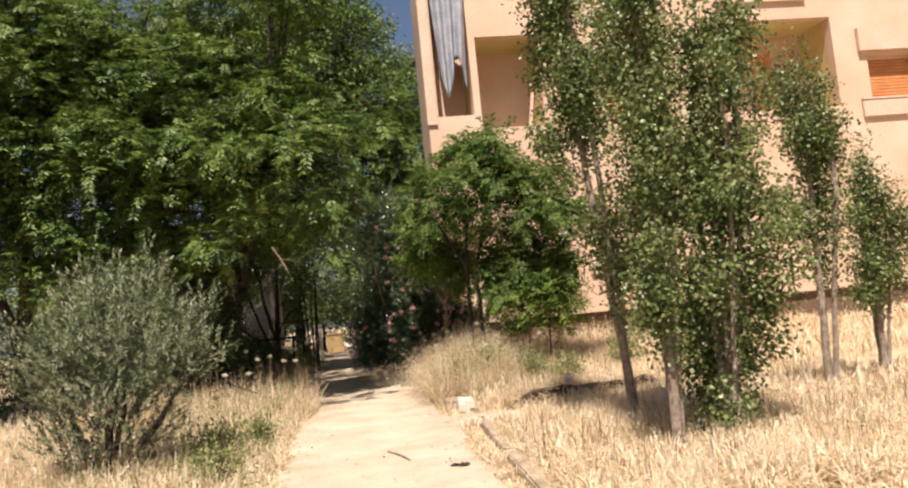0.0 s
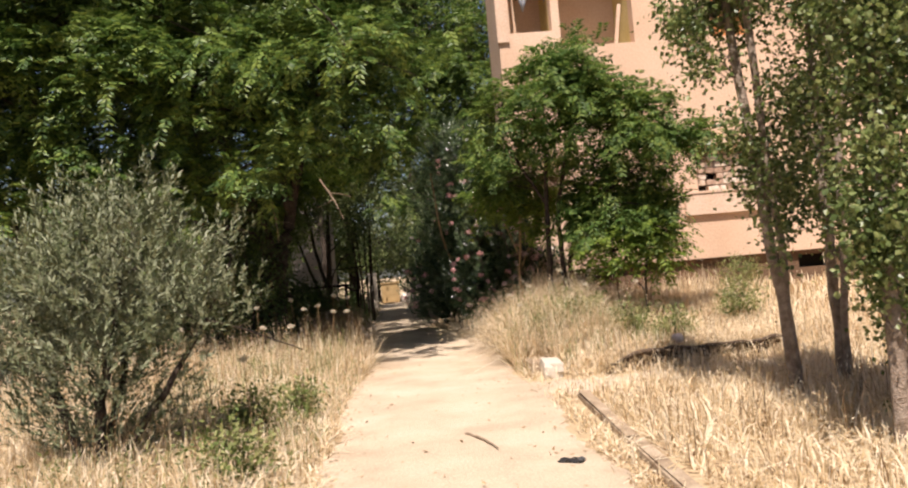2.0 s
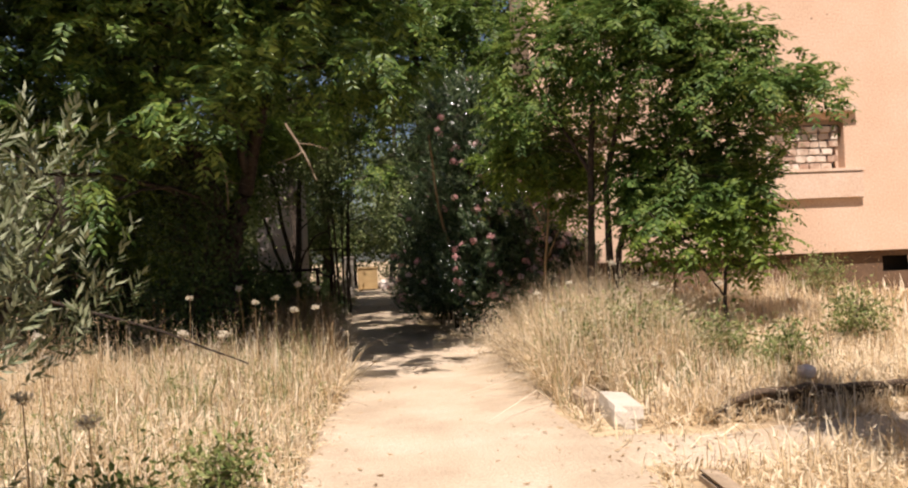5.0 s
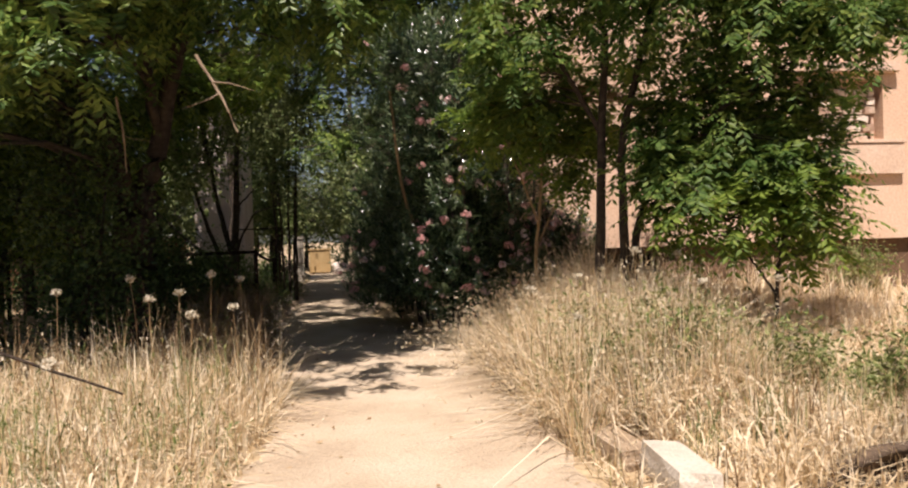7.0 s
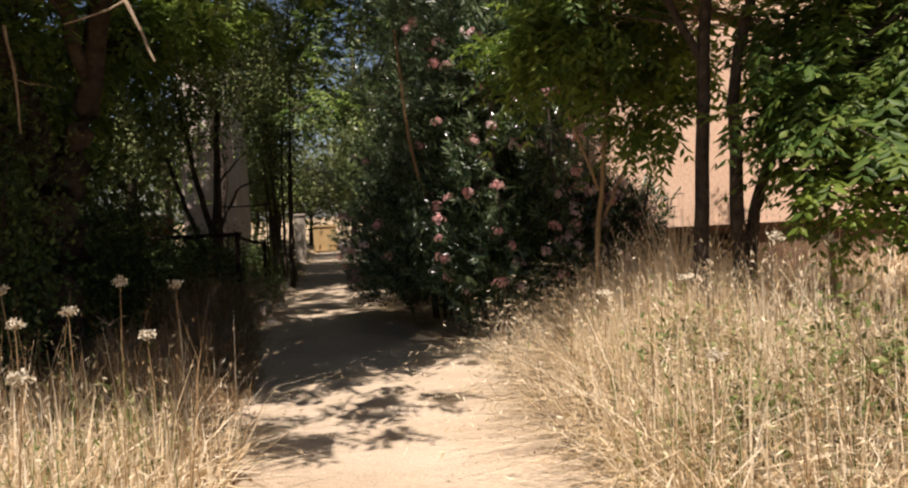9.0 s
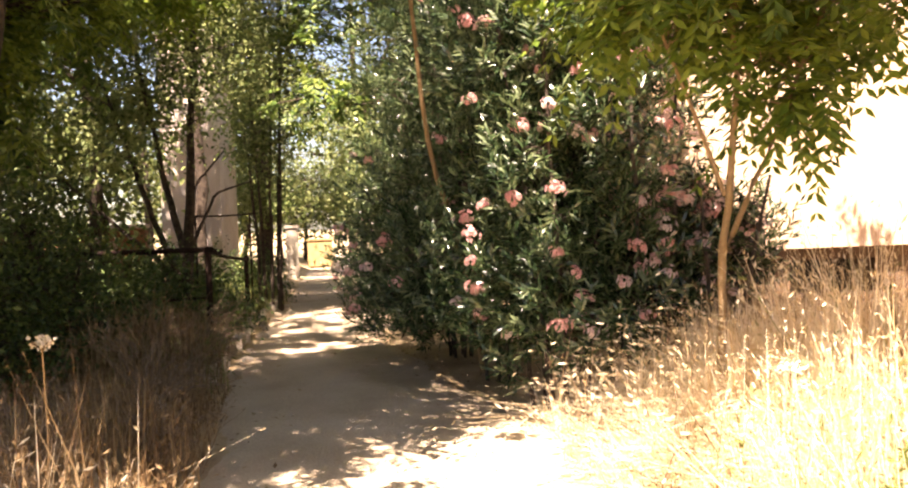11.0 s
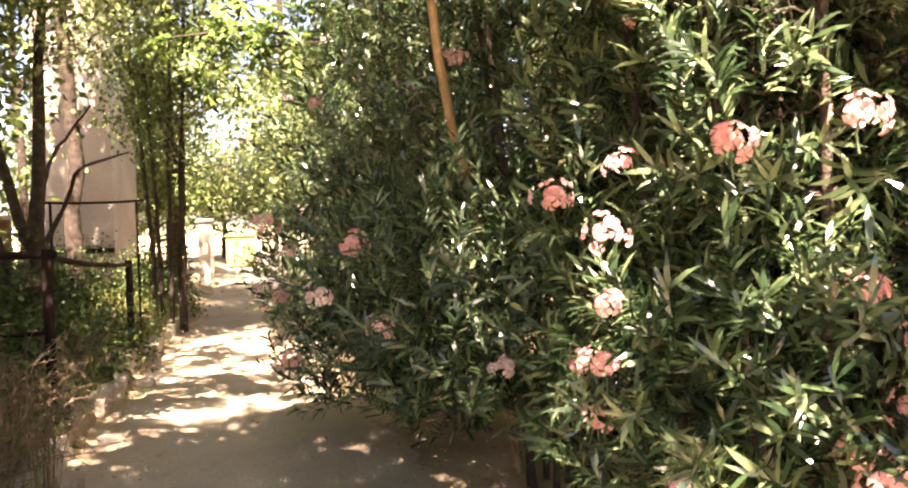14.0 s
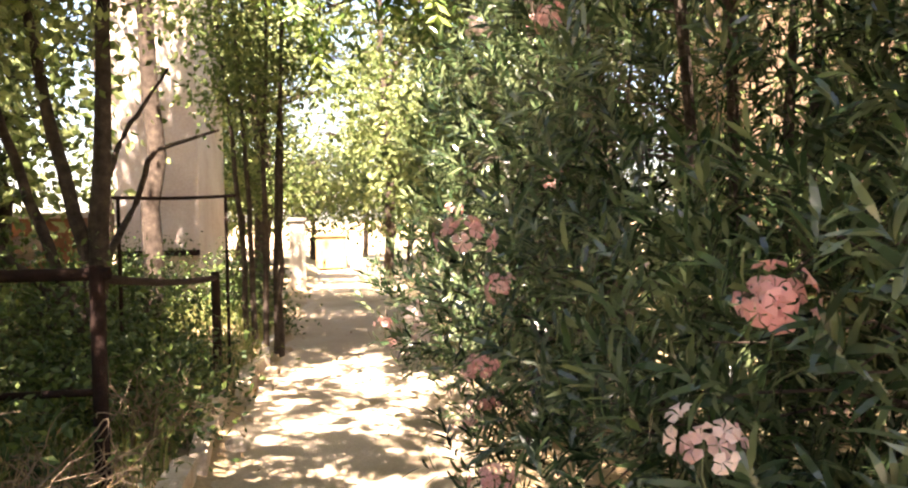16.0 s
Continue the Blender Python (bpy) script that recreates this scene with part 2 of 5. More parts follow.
def shoots(c, o, per=18, length=0.3, leaf=0.06, ratio=0.22, up=0.5, open_=0.8, lance=False):
    """Leaves set along an upright shoot."""
    n = len(c)
    axis = unit(o * 0.6 + [0, 0, up] + spheredirs(n) * 0.45)
    ln = rng.uniform(0.6, 1.25, n) * length
    ps, ds, us = [], [], []
    for k in range(per):
        t = (k + 0.5) / per
        r = spheredirs(n)
        r = unit(r - axis * np.sum(r * axis, 1)[:, None])
        ps.append(c + axis * (ln * t)[:, None])
        ds.append(unit(r * open_ + axis * (0.45 + 0.5 * t)))
        us.append(axis)
    m = n * per
    ls = rng.uniform(0.7, 1.2, m) * leaf
    make = blades6 if lance else blades4
    return make(np.concatenate(ps), np.concatenate(ds), np.concatenate(us), ls, ls * ratio)


def in_blobs(blobs, n, hollow=2.0, pad=None):
    """Points in rounded crown masses (x, y, z, rx, ry, rz), denser outside, and their outward ways; pad: gathers them into sprays of that size."""
    if pad:
        c, o = in_blobs(blobs, max(4, n // 9), hollow)
        k = rng.integers(len(c), size=n)
        shift = rng.normal(0, 1, (n, 3)) * pad
        return c[k] + shift, unit(o[k] + shift * 1.2)
    blobs = np.asarray(blobs, float)
    w = np.prod(blobs[:, 3:] ** 0.8, axis=1)
    pick = rng.choice(len(blobs), n, p=w / w.sum())
    d = spheredirs(n)
    r = rng.uniform(0, 1, n) ** (1 / hollow / 1.5)
    r *= 1 + 0.18 * np.array([noise.noise(Vector(q * 2.3 + i)) for q, i in zip(d, pick)])
    return blobs[pick, :3] + d * r[:, None] * blobs[pick, 3:], unit(d * blobs[pick, 3:] + [0, 0, 0.15])


def over_path(c):
    """Which places would hang into the walking space."""
    right = np.interp(c[:, 1], [16, 18.1, 19.2, 20.3], [1.05, 0.74, 0.25, -0.1])
    return (c[:, 0] > -1.15) & (c[:, 0] < right) & (c[:, 2] < 2.75) & (c[:, 1] < 20.3)


def plant(name, place, stems, blobs, count, leafing, leaf_mat, bark, label, category, group="", twig=0.012, hollow=2.0, sides=7, clear=True, crown="crown", pad=None):
    """A tree or bush: trunk, branches and crown; stems and blobs are given in the world."""
    ob = thing(name, place, label, category, group)
    place = np.asarray(place, float)
    trunk, twigs, nodes = Tubes(sides), Tubes(4), []
    for rows in stems:
        line = smooth_line(rows)
        trunk.add(line[:, :3] - place, line[:, 3])
        nodes.append(line[2:, :3])
    nodes = np.concatenate(nodes)
    c, o = in_blobs(blobs, count, hollow, pad)
    if clear:
        keep = ~over_path(c)
        c, o = c[keep], o[keep]
    for q in c[:: max(1, len(c) // 150)]:
        gap = np.linalg.norm((nodes - q) * [1, 1, 1.3], axis=1) + np.maximum(0, nodes[:, 2] - q[2]) * 1.5
        a = nodes[np.argmin(gap)]
        r = twig * (0.6 + 0.5 * np.linalg.norm(q - a))
        pts = curve_points(a, q, 5, 0.1 * np.linalg.norm(q - a), 0.03)
        twigs.add(pts - place, np.linspace(r, r * 0.3, 5))
    part("trunk", trunk.mesh("trunk", bark), bark, ob)
    tagged(part("twigwork", twigs.mesh("twigwork", bark), bark, ob), kind="stuff")
    v, f = leafing(c - place, o)
    part(crown, mesh_np(crown, v, f, leaf_mat), leaf_mat, ob)
    return ob


# ---- ground ----
L_EDGE = ([-20, 7, 9, 12.7, 15.5, 20.0, 21.8, 24, 25.5, 28.8, 31, 46], [-0.75, -0.75, -0.8, -0.84, -0.66, -0.98, -1.24, -1.28, -1.22, -1.12, -1.15, -1.2])
R_EDGE = ([-20, 7, 8.7, 12, 14.5, 15.6, 17.9, 19.6, 21.2, 23.2, 26, 31, 46], [1.1, 1.1, 1.2, 1.26, 1.25, 1.36, 1.32, 1.2, 0.72, 0.45, 0.6, 0.8, 0.9])


def step(a, b, x):
    t = np.clip((x - a) / (b - a), 0, 1)
    return t * t * (3 - 2 * t)


def ground_z(x, y):
    x, y = np.asarray(x, float), np.asarray(y, float)
    right = step(1.5, 2.6, x) * step(12.25, 12.5, y) * (0.2 + 0.35 * step(12.5, 18.4, y)) * (1 - step(19, 24, y) * 0.5)
    near = step(1.7, 3.2, x) * (1 - step(10.4, 10.9, y)) * 0.1
    left = step(-1.0, -1.9, x) * (0.06 + 0.16 * step(19, 22, y))
    wave = 0.03 * np.sin(x * 1.7 + 1) * np.sin(y * 1.3) * (step(1.3, 2.2, x) + step(-0.9, -1.8, x))
    return right + near + left + wave


def build_ground():
    xs = np.concatenate([np.array([-400, -150, -60, -30, -18]), np.arange(-12, 16.01, 0.2), np.array([20, 30, 60, 150, 400])])
    ys = np.concatenate([np.array([-400, -120, -40, -15]), np.arange(-8, 48.01, 0.2), np.array([55, 70, 120, 400])])
    gx, gy = np.meshgrid(xs, ys, indexing="ij")
    gz = ground_z(np.clip(gx, -12, 15), np.clip(gy, -8, 47))
    gz += rng.uniform(-0.012, 0.012, gz.shape)
    v = np.stack([gx, gy, gz - 0.02], -1).reshape(-1, 3)
    i, j = np.meshgrid(np.arange(len(xs) - 1), np.arange(len(ys) - 1), indexing="ij")
    m = len(ys)
    f = np.stack([i * m + j, (i + 1) * m + j, (i + 1) * m + j + 1, i * m + j + 1], -1).reshape(-1, 4)
    tagged(new("ground", mesh_np("ground", v, f, M_SOIL, True)), "dry brown soil under straw and trees", "ground", kind="structure")
    # trodden path, worn edges sinking into the soil
    ys = np.arange(-8, 46, 0.12)
    us = np.linspace(0, 1, 15)
    le = np.interp(ys, *L_EDGE) + 0.09 * np.sin(ys * 2.1) * np.sin(ys * 0.77) + rng.uniform(-0.03, 0.03, len(ys))
    re = np.interp(ys, *R_EDGE) + 0.09 * np.sin(ys * 1.7 + 2) + rng.uniform(-0.03, 0.03, len(ys))
    gx = (le - 0.15)[:, None] * (1 - us) + (re + 0.15)[:, None] * us
    gy = np.repeat(ys[:, None], len(us), 1)
    edge = np.minimum(us, 1 - us)[None] * np.ones_like(gx)
    gz = 0.012 - 0.06 * (edge < 0.03) + rng.uniform(-0.006, 0.006, gx.shape) + 0.012 * np.sin(gx * 5) * np.sin(gy * 2.3)
    v = np.stack([gx, gy, gz], -1).reshape(-1, 3)
    i, j = np.meshgrid(np.arange(len(ys) - 1), np.arange(len(us) - 1), indexing="ij")
    m = len(us)
    f = np.stack([i * m + j, i * m + j + 1, (i + 1) * m + j + 1, (i + 1) * m + j], -1).reshape(-1, 4)
    tagged(new("path", mesh_np("path", v, f, M_PATH, True)), "pale trodden earth footpath between dry grass", "path", kind="structure")


build_ground()


# ---- apartment building beside the path ----
FY = 18.6


def wall_with_holes(x0, x1, z0, z1, y, thick, holes):
    xs = sorted({x0, x1, *[h[0] for h in holes], *[h[1] for h in holes]})
    zs = sorted({z0, z1, *[h[2] for h in holes], *[h[3] for h in holes]})
    bm = bmesh.new()

    def solid(i, k):
        if not (0 <= i < len(xs) - 1 and 0 <= k < len(zs) - 1):
            return False
        cx, cz = (xs[i] + xs[i + 1]) / 2, (zs[k] + zs[k + 1]) / 2
        return not any(h[0] < cx < h[1] and h[2] < cz < h[3] for h in holes)

    def quad(*c):
        bm.faces.new([bm.verts.new(q) for q in c])

    for i in range(len(xs) - 1):
        for k in range(len(zs) - 1):
            if not solid(i, k):
                continue
            a, b, c, d = xs[i], xs[i + 1], zs[k], zs[k + 1]
            quad((a, y, c), (b, y, c), (b, y, d), (a, y, d))
            quad((a, y + thick, c), (a, y + thick, d), (b, y + thick, d), (b, y + thick, c))
            if not solid(i - 1, k):
                quad((a, y, c), (a, y, d), (a, y + thick, d), (a, y + thick, c))
            if not solid(i + 1, k):
                quad((b, y, c), (b, y + thick, c), (b, y + thick, d), (b, y, d))
            if not solid(i, k - 1):
                quad((a, y, c), (a, y + thick, c), (b, y + thick, c), (b, y, c))
            if not solid(i, k + 1):
                quad((a, y, d), (b, y, d), (b, y + thick, d), (a, y + thick, d))
    bmesh.ops.remove_doubles(bm, verts=bm.verts[:], dist=0.0005)
    bmesh.ops.recalc_face_normals(bm, faces=bm.faces[:])
    return bm


def apartment_building():
    b = thing("apartment_building", (0, 0, 0), "cream plastered apartment block with recessed balconies and window boxes", "building")
    WIN = (6.15, 7.55, 2.62, 3.46)
    LOGGIA = (2.5, 3.38, 6.2, 10.2)
    BAL1 = (3.55, 5.1, 5.85, 8.12)
    BAL2 = (9.47, 12.9, 5.85, 8.2)
    MIDW = (6.75, 7.65, 5.85, 7.2)
    UPW = (13.8, 15.2, 6.0, 7.12)
    NEXTW = (10.2, 12.0, 9.15, 10.3)
    holes = [WIN, LOGGIA, BAL1, BAL2, MIDW, UPW, NEXTW]
    part("wall", wall_with_holes(2.25, 24, 1.22, 13, FY, 0.3, holes), M_PLASTER, b)
    part("wall", box_bm((2.25, FY + 0.302, 1.22), (2.45, 20.2, 13)), M_PLASTER, b)
    part("wall", box_bm((2.452, 20.0, 1.22), (5.6, 20.2, 13)), M_PLASTER, b)
    part("wall", box_bm((5.3, 20.202, 1.22), (5.6, 32, 13)), M_PLASTER, b)
    part("wall", box_bm((23.7, FY + 0.302, 1.22), (24, 32, 13)), M_PLASTER, b)
    part("wall", box_bm((5.602, 31.7, 1.22), (23.698, 32, 13)), M_PLASTER, b)
    part("roof", box_bm((2.0, FY - 0.25, 13.003), (24.25, 20.3, 13.3)), M_CONCRETE, b)
    part("roof", box_bm((5.1, 20.302, 13.003), (24.25, 32.25, 13.3)), M_CONCRETE, b)
    pl = wall_with_holes(2.4, 23.8, -0.3, 1.215, FY + 0.12, 0.25, [(3.45, 4.2, 0.85, 1.12), (8.2, 8.9, 0.85, 1.12)])
    part("plinth", pl, M_PLINTH, b, "dark brown damp-stained plinth")
    part("plinth", box_bm((2.4, FY + 0.372, -0.3), (2.6, 20.1, 1.215)), M_PLINTH, b)
    part("plinth", box_bm((2.602, 19.9, -0.3), (5.7, 20.1, 1.215)), M_PLINTH, b)
    part("plinth", box_bm((5.45, 20.102, -0.3), (5.7, 31.9, 1.215)), M_PLINTH, b)
    # dark sheets behind the vent holes, painted as the shade inside
    for x0, x1 in ((3.45, 4.2), (8.2, 8.9)):
        part("vent_shade", box_bm((x0 - 0.1, FY + 0.6, 0.7), (x1 + 0.1, FY + 0.65, 1.2)), M_ROOMSHADE, b)
    # recessed balconies
    for (x0, x1, z0, z1), deep, panels in ((BAL1, 1.5, []), (BAL2, 1.5, [(11.45, 12.0)]), (LOGGIA, 1.2, [])):
        bal = part("balcony", box_bm((x0 - 0.1, FY + 0.303, z0 - 0.15), (x1 + 0.1, FY + deep, z0 - 0.002)), M_CONCRETE, b)
        part("back_wall", box_bm((x0 - 0.1, FY + deep + 0.002, z0 - 0.1), (x1 + 0.1, FY + deep + 0.1, z1 + 0.1)), M_PLASTER, bal)
        part("soffit", box_bm((x0 - 0.1, FY + 0.304, z1 + 0.003), (x1 + 0.1, FY + deep, z1 + 0.12)), M_YELLOW, bal)
        for x in (x0 - 0.1, x1 + 0.004):
            part("side_wall", box_bm((x, FY + 0.304, z0), (x + 0.096, FY + deep, z1)), M_YELLOW, bal)
        for a, c in panels:
            part("shutter", box_bm((a, FY + deep - 0.06, z0 + 0.002), (c, FY + deep - 0.004, z0 + 1.9), 0.01), M_SHUTTER, bal, "orange wooden shutter")
    # parapet strip left lighter on the first balcony, and a leaning board in it
    board = box_bm((-0.04, -0.02, 0), (0.04, 0.02, 0.95), 0.006)
    bmesh.ops.transform(board, matrix=pose(4.82, FY + 0.45, 5.87, 0, 9, 0), verts=board.verts[:])
    part("plank", board, M_TRIM, b, "pale plank leaning in the balcony")
    # windows with projecting box above and below
    for (x0, x1, z0, z1), hood, apron, fill in ((WIN, True, True, "brick"), (UPW, True, True, "shutter"), (MIDW, False, False, "shutter"), (NEXTW, False, True, "shutter")):
        w = part("window", box_bm((x0, FY + 0.2, z0), (x0 + 0.06, FY + 0.28, z1), 0.008), M_TRIM, b)
        part("frame", box_bm((x1 - 0.06, FY + 0.2, z0), (x1, FY + 0.28, z1), 0.008), M_TRIM, w)
        part("frame", box_bm((x0 + 0.06, FY + 0.2, z1 - 0.07), (x1 - 0.06, FY + 0.28, z1), 0.008), M_TRIM, w)
        # dark sheet closing the opening, coloured as the unlit room behind
        part("shade_sheet", box_bm((x0 - 0.05, FY + 0.4, z0 - 0.05), (x1 + 0.05, FY + 0.44, z1 + 0.05)), M_ROOMSHADE, w)
        if hood:
            tall = 0.14 if fill == "brick" else 0.62
            part("hood", box_bm((x0 - 0.25, FY - 0.13, z1 + 0.1), (x1 + 0.2, FY + 0.002, z1 + 0.1 + tall), 0.012), M_TRIM, w)
        if apron:
            part("apron", box_bm((x0 - 0.33, FY - 0.09, z0 - 0.5), (x1 + 0.26, FY + 0.002, z0 - 0.06), 0.012), M_TRIM, w)
            part("sill", box_bm((x0 - 0.33, FY - 0.11, z0 - 0.058), (x1 + 0.28, FY + 0.19, z0 - 0.003), 0.008), M_TRIM, w)
        if fill == "brick":
            z = z0
            while z < z1 - 0.16:
                x = x0 + 0.07
                while x < x1 - 0.16:
                    wd = float(rng.uniform(0.13, 0.24))
                    if rng.uniform() > 0.08:
                        h = 0.105
                        br = box_bm((x, FY + 0.08 + float(rng.uniform(-0.02, 0.04)), z), (min(x + wd, x1 - 0.065), FY + 0.27, z + h), 0.008, 0.008)
                        part("brick", br, M_BRICK, w)
                    x += wd + float(rng.uniform(0.012, 0.03))
                z += 0.125
        else:
            n = 12
            for i in range(n):
                zz = z0 + 0.02 + (z1 - z0 - 0.1) * i / n
                part("slat", box_bm((x0 + 0.06, FY + 0.21, zz), (x1 - 0.06, FY + 0.26, zz + (z1 - z0 - 0.1) / n - 0.012)), M_SHUTTER, w)
    # weathered pale pillar at the corner, and small holes in the render
    part("pillar", box_bm((2.22, FY - 0.06, 6.0), (2.46, FY - 0.003, 13), 0.01), M_TRIM, b)
    for _ in range(26):
        x, z = rng.uniform(5.3, 15), rng.uniform(1.5, 5.3)
        s = rng.uniform(0.015, 0.04)
        if not (5.6 < x < 8 and 2 < z < 3.8):
            part("chip", box_bm((x, FY - 0.003, z), (x + s, FY + 0.01, z + s * 1.1), 0.004), M_PLINTH, b)
    return b


apartment_building()


def hanging_tarpaulin():
    nx, nz = 22, 26
    us, ts = np.linspace(0, 1, nx), np.linspace(0, 1, nz)
    u, t = np.meshgrid(us, ts, indexing="ij")
    narrow = 1 - 0.35 * t
    x = 2.95 + (u - 0.5) * 0.95 * narrow
    y = FY - 0.12 + 0.09 * np.sin(u * 19 + 2 * t) * (0.4 + t)
    z = 10.3 - t * (3.2 + 0.5 * np.sin(u * 7))
    v = np.stack([x, y, z], -1).reshape(-1, 3)
    i, j = np.meshgrid(np.arange(nx - 1), np.arange(nz - 1), indexing="ij")
    f = np.stack([i * nz + j, i * nz + j + 1, (i + 1) * nz + j + 1, (i + 1) * nz + j], -1).reshape(-1, 4)
    ob = tagged(new("tarpaulin", mesh_np("tarpaulin", v, f, M_TARP, True)), "grey tarpaulin curtain hanging in folds from the corner balcony", "curtain")
    mod = ob.modifiers.new("thick", "SOLIDIFY")
    mod.thickness = 0.012


hanging_tarpaulin()


# ---- house and walls at the far side of the path ----
def pale_house():
    h = thing("garden_house", (0, 0, 0), "pale pink plastered house wall behind slender trees", "house")
    part("wall", box_bm((-4.3, 33, 0), (-2.9, 33.3, 7)), M_PINK, h)
    part("wall", box_bm((-3.2, 33.302, 0), (-2.9, 36, 7)), M_PINK, h)
    part("wall", box_bm((-4.3, 33.302, 0), (-4.0, 36, 7)), M_PINK, h)
    part("wall", box_bm((-3.998, 35.7, 0), (-3.202, 36, 7)), M_PINK, h)
    part("roof", box_bm((-4.5, 32.8, 7.002), (-2.7, 36.2, 7.2)), M_CONCRETE, h)
    part("band", box_bm((-4.3, 32.94, 0.95), (-2.9, 32.997, 1.05)), M_RUST, h)


pale_house()


def red_wall():
    w = thing("boundary_wall", (0, 0, 0), "red-brown rendered garden wall with a pale gap", "wall", kind="structure")
    part("wall", wall_with_holes(-12, -4.35, 0, 1.62, 31.5, 0.25, [(-5.45, -4.95, 0.95, 1.35)]), M_REDWALL, w)
    part("coping", box_bm((-12.05, 31.42, 1.622), (-4.32, 31.83, 1.7), 0.01), M_PINK, w)
    part("backing", box_bm((-5.7, 31.9, 0.3), (-4.7, 32.0, 1.5)), M_PINK, w)


red_wall()


def gate_pillar():
    p = thing("gate_pillar", (-1.42, 36, 0), "pale rendered gate pillar at the path edge", "pillar")
    part("shaft", box_bm((-0.16, -0.16, 0), (0.16, 0.16, 1.5), 0.015, 0.004), M_CONCRETE, p)
    part("cap", box_bm((-0.2, -0.2, 1.502), (0.2, 0.2, 1.58), 0.012), M_CONCRETE, p)


gate_pillar()


def orange_box():
    p = thing("storage_box", (-0.85, 43.3, 0), "sun-faded orange wooden box at the path's end", "box")
    part("body", box_bm((-0.45, -0.4, 0.06), (0.45, 0.4, 1.0), 0.02), M_ORANGE, p)
    part("lid", box_bm((-0.49, -0.44, 1.003), (0.49, 0.44, 1.08), 0.02), M_ORANGE, p)
    for x in (-0.35, 0.25):
        part("foot", box_bm((x, -0.38, -0.02), (x + 0.1, 0.38, 0.058)), M_RUST, p)


orange_box()


# ---- stones, kerb and scraps ----
def stone(name, place, size, label, mat=None, turn=0.0, group="", category="stone"):
    bm = bmesh.new()
    bmesh.ops.create_icosphere(bm, subdivisions=3, radius=1)
    off = float(rng.uniform(0, 90))
    for v in bm.verts:
        k = 1 + 0.28 * noise.noise(v.co * 1.4 + Vector((off, 0, 0))) + 0.1 * noise.noise(v.co * 4 + Vector((off, 3, 0)))
        c = v.co * k
        c = Vector([math.copysign(abs(q) ** 0.75, q) for q in c])
        v.co = Vector((c.x * size[0], c.y * size[1], c.z * size[2]))
    me = bpy.data.meshes.new(name)
    bm.to_mesh(me)
    bm.free()
    me.materials.append(mat or M_STONE)
    ob = new(name, me)
    ob.matrix_world = pose(*place, 0, 0, turn)
    return tagged(ob, label, category, group)


def kerb_block(name, place, size, turn, tilt, mat, label, category, group=""):
    """A worn rectangular stone block with chipped, uneven edges, standing at its base."""
    bm = bmesh.new()
    bmesh.ops.create_cube(bm, size=1)
    bmesh.ops.subdivide_edges(bm, edges=bm.edges[:], cuts=3, use_grid_fill=True)
    off = float(rng.uniform(0, 90))
    for v in bm.verts:
        c = v.co * 2
        k = 1 - 0.055 * max(0.0, abs(c.x) + abs(c.y) + abs(c.z) - 1.9)
        c = c * k * (1 + 0.07 * noise.noise(c * 1.3 + Vector((off, 0, 0))))
        v.co = Vector((c.x * size[0] / 2, c.y * size[1] / 2, (c.z + 1) * size[2] / 2))
    me = bpy.data.meshes.new(name)
    bm.to_mesh(me)
    bm.free()
    me.materials.append(mat)
    ob = new(name, me)
    ob.matrix_world = pose(*place, 0, tilt, turn)
    return tagged(ob, label, category, group)


kerb_block("stone_block", (1.66, 12.55, -0.03), (0.24, 0.7, 0.2), -5, 5, M_CONCRETE, "pale worn stone block edging the path", "stone")
kerb_block("stone_block", (1.57, 13.35, -0.06), (0.2, 0.85, 0.17), 2, -4, M_DIRTY, "dirt-caked stone block edging the path", "stone")
stone("stone", (3.35, 12.55, 0.3), (0.07, 0.07, 0.06), "small white stone on the bank", M_PINK)
y = 20.9
for i in range(11):
    ln = float(rng.uniform(0.55, 0.95))
    x = float(np.interp(y + ln / 2, *L_EDGE)) - 0.1 + float(rng.uniform(-0.05, 0.05))
    kerb_block("edging_stone", (x, y + ln / 2, -0.05), (float(rng.uniform(0.1, 0.15)), ln, float(rng.uniform(0.17, 0.26))), float(rng.uniform(-7, 7)), float(rng.uniform(-14, 6)), M_STONE, "long pale stone edging the shaded path", "kerb", "path edging stones")
    y += ln + float(rng.uniform(0.03, 0.16))
for i in range(8):
    y = 21.2 + i * 0.95 + float(rng.uniform(-0.2, 0.2))
    x = float(np.interp(y, *L_EDGE)) + float(rng.uniform(0.02, 0.16))
    w = float(rng.uniform(0.04, 0.08))
    stone("loose_stone", (x, y, w * 0.5), (w, w * 1.25, w * 0.8), "small pale stone lying beside the edging", None, float(rng.uniform(0, 180)), "loose stones")
for i in range(9):
    stone("rubble_stone", (0.1 + float(rng.uniform(-0.3, 0.35)), 42.6 + float(rng.uniform(-0.3, 0.3)), 0.1 + 0.03 * i), (0.2, 0.17, 0.15), "white rubble stone heaped at the path's end", M_PINK, 30.0 * i, "rubble heap")


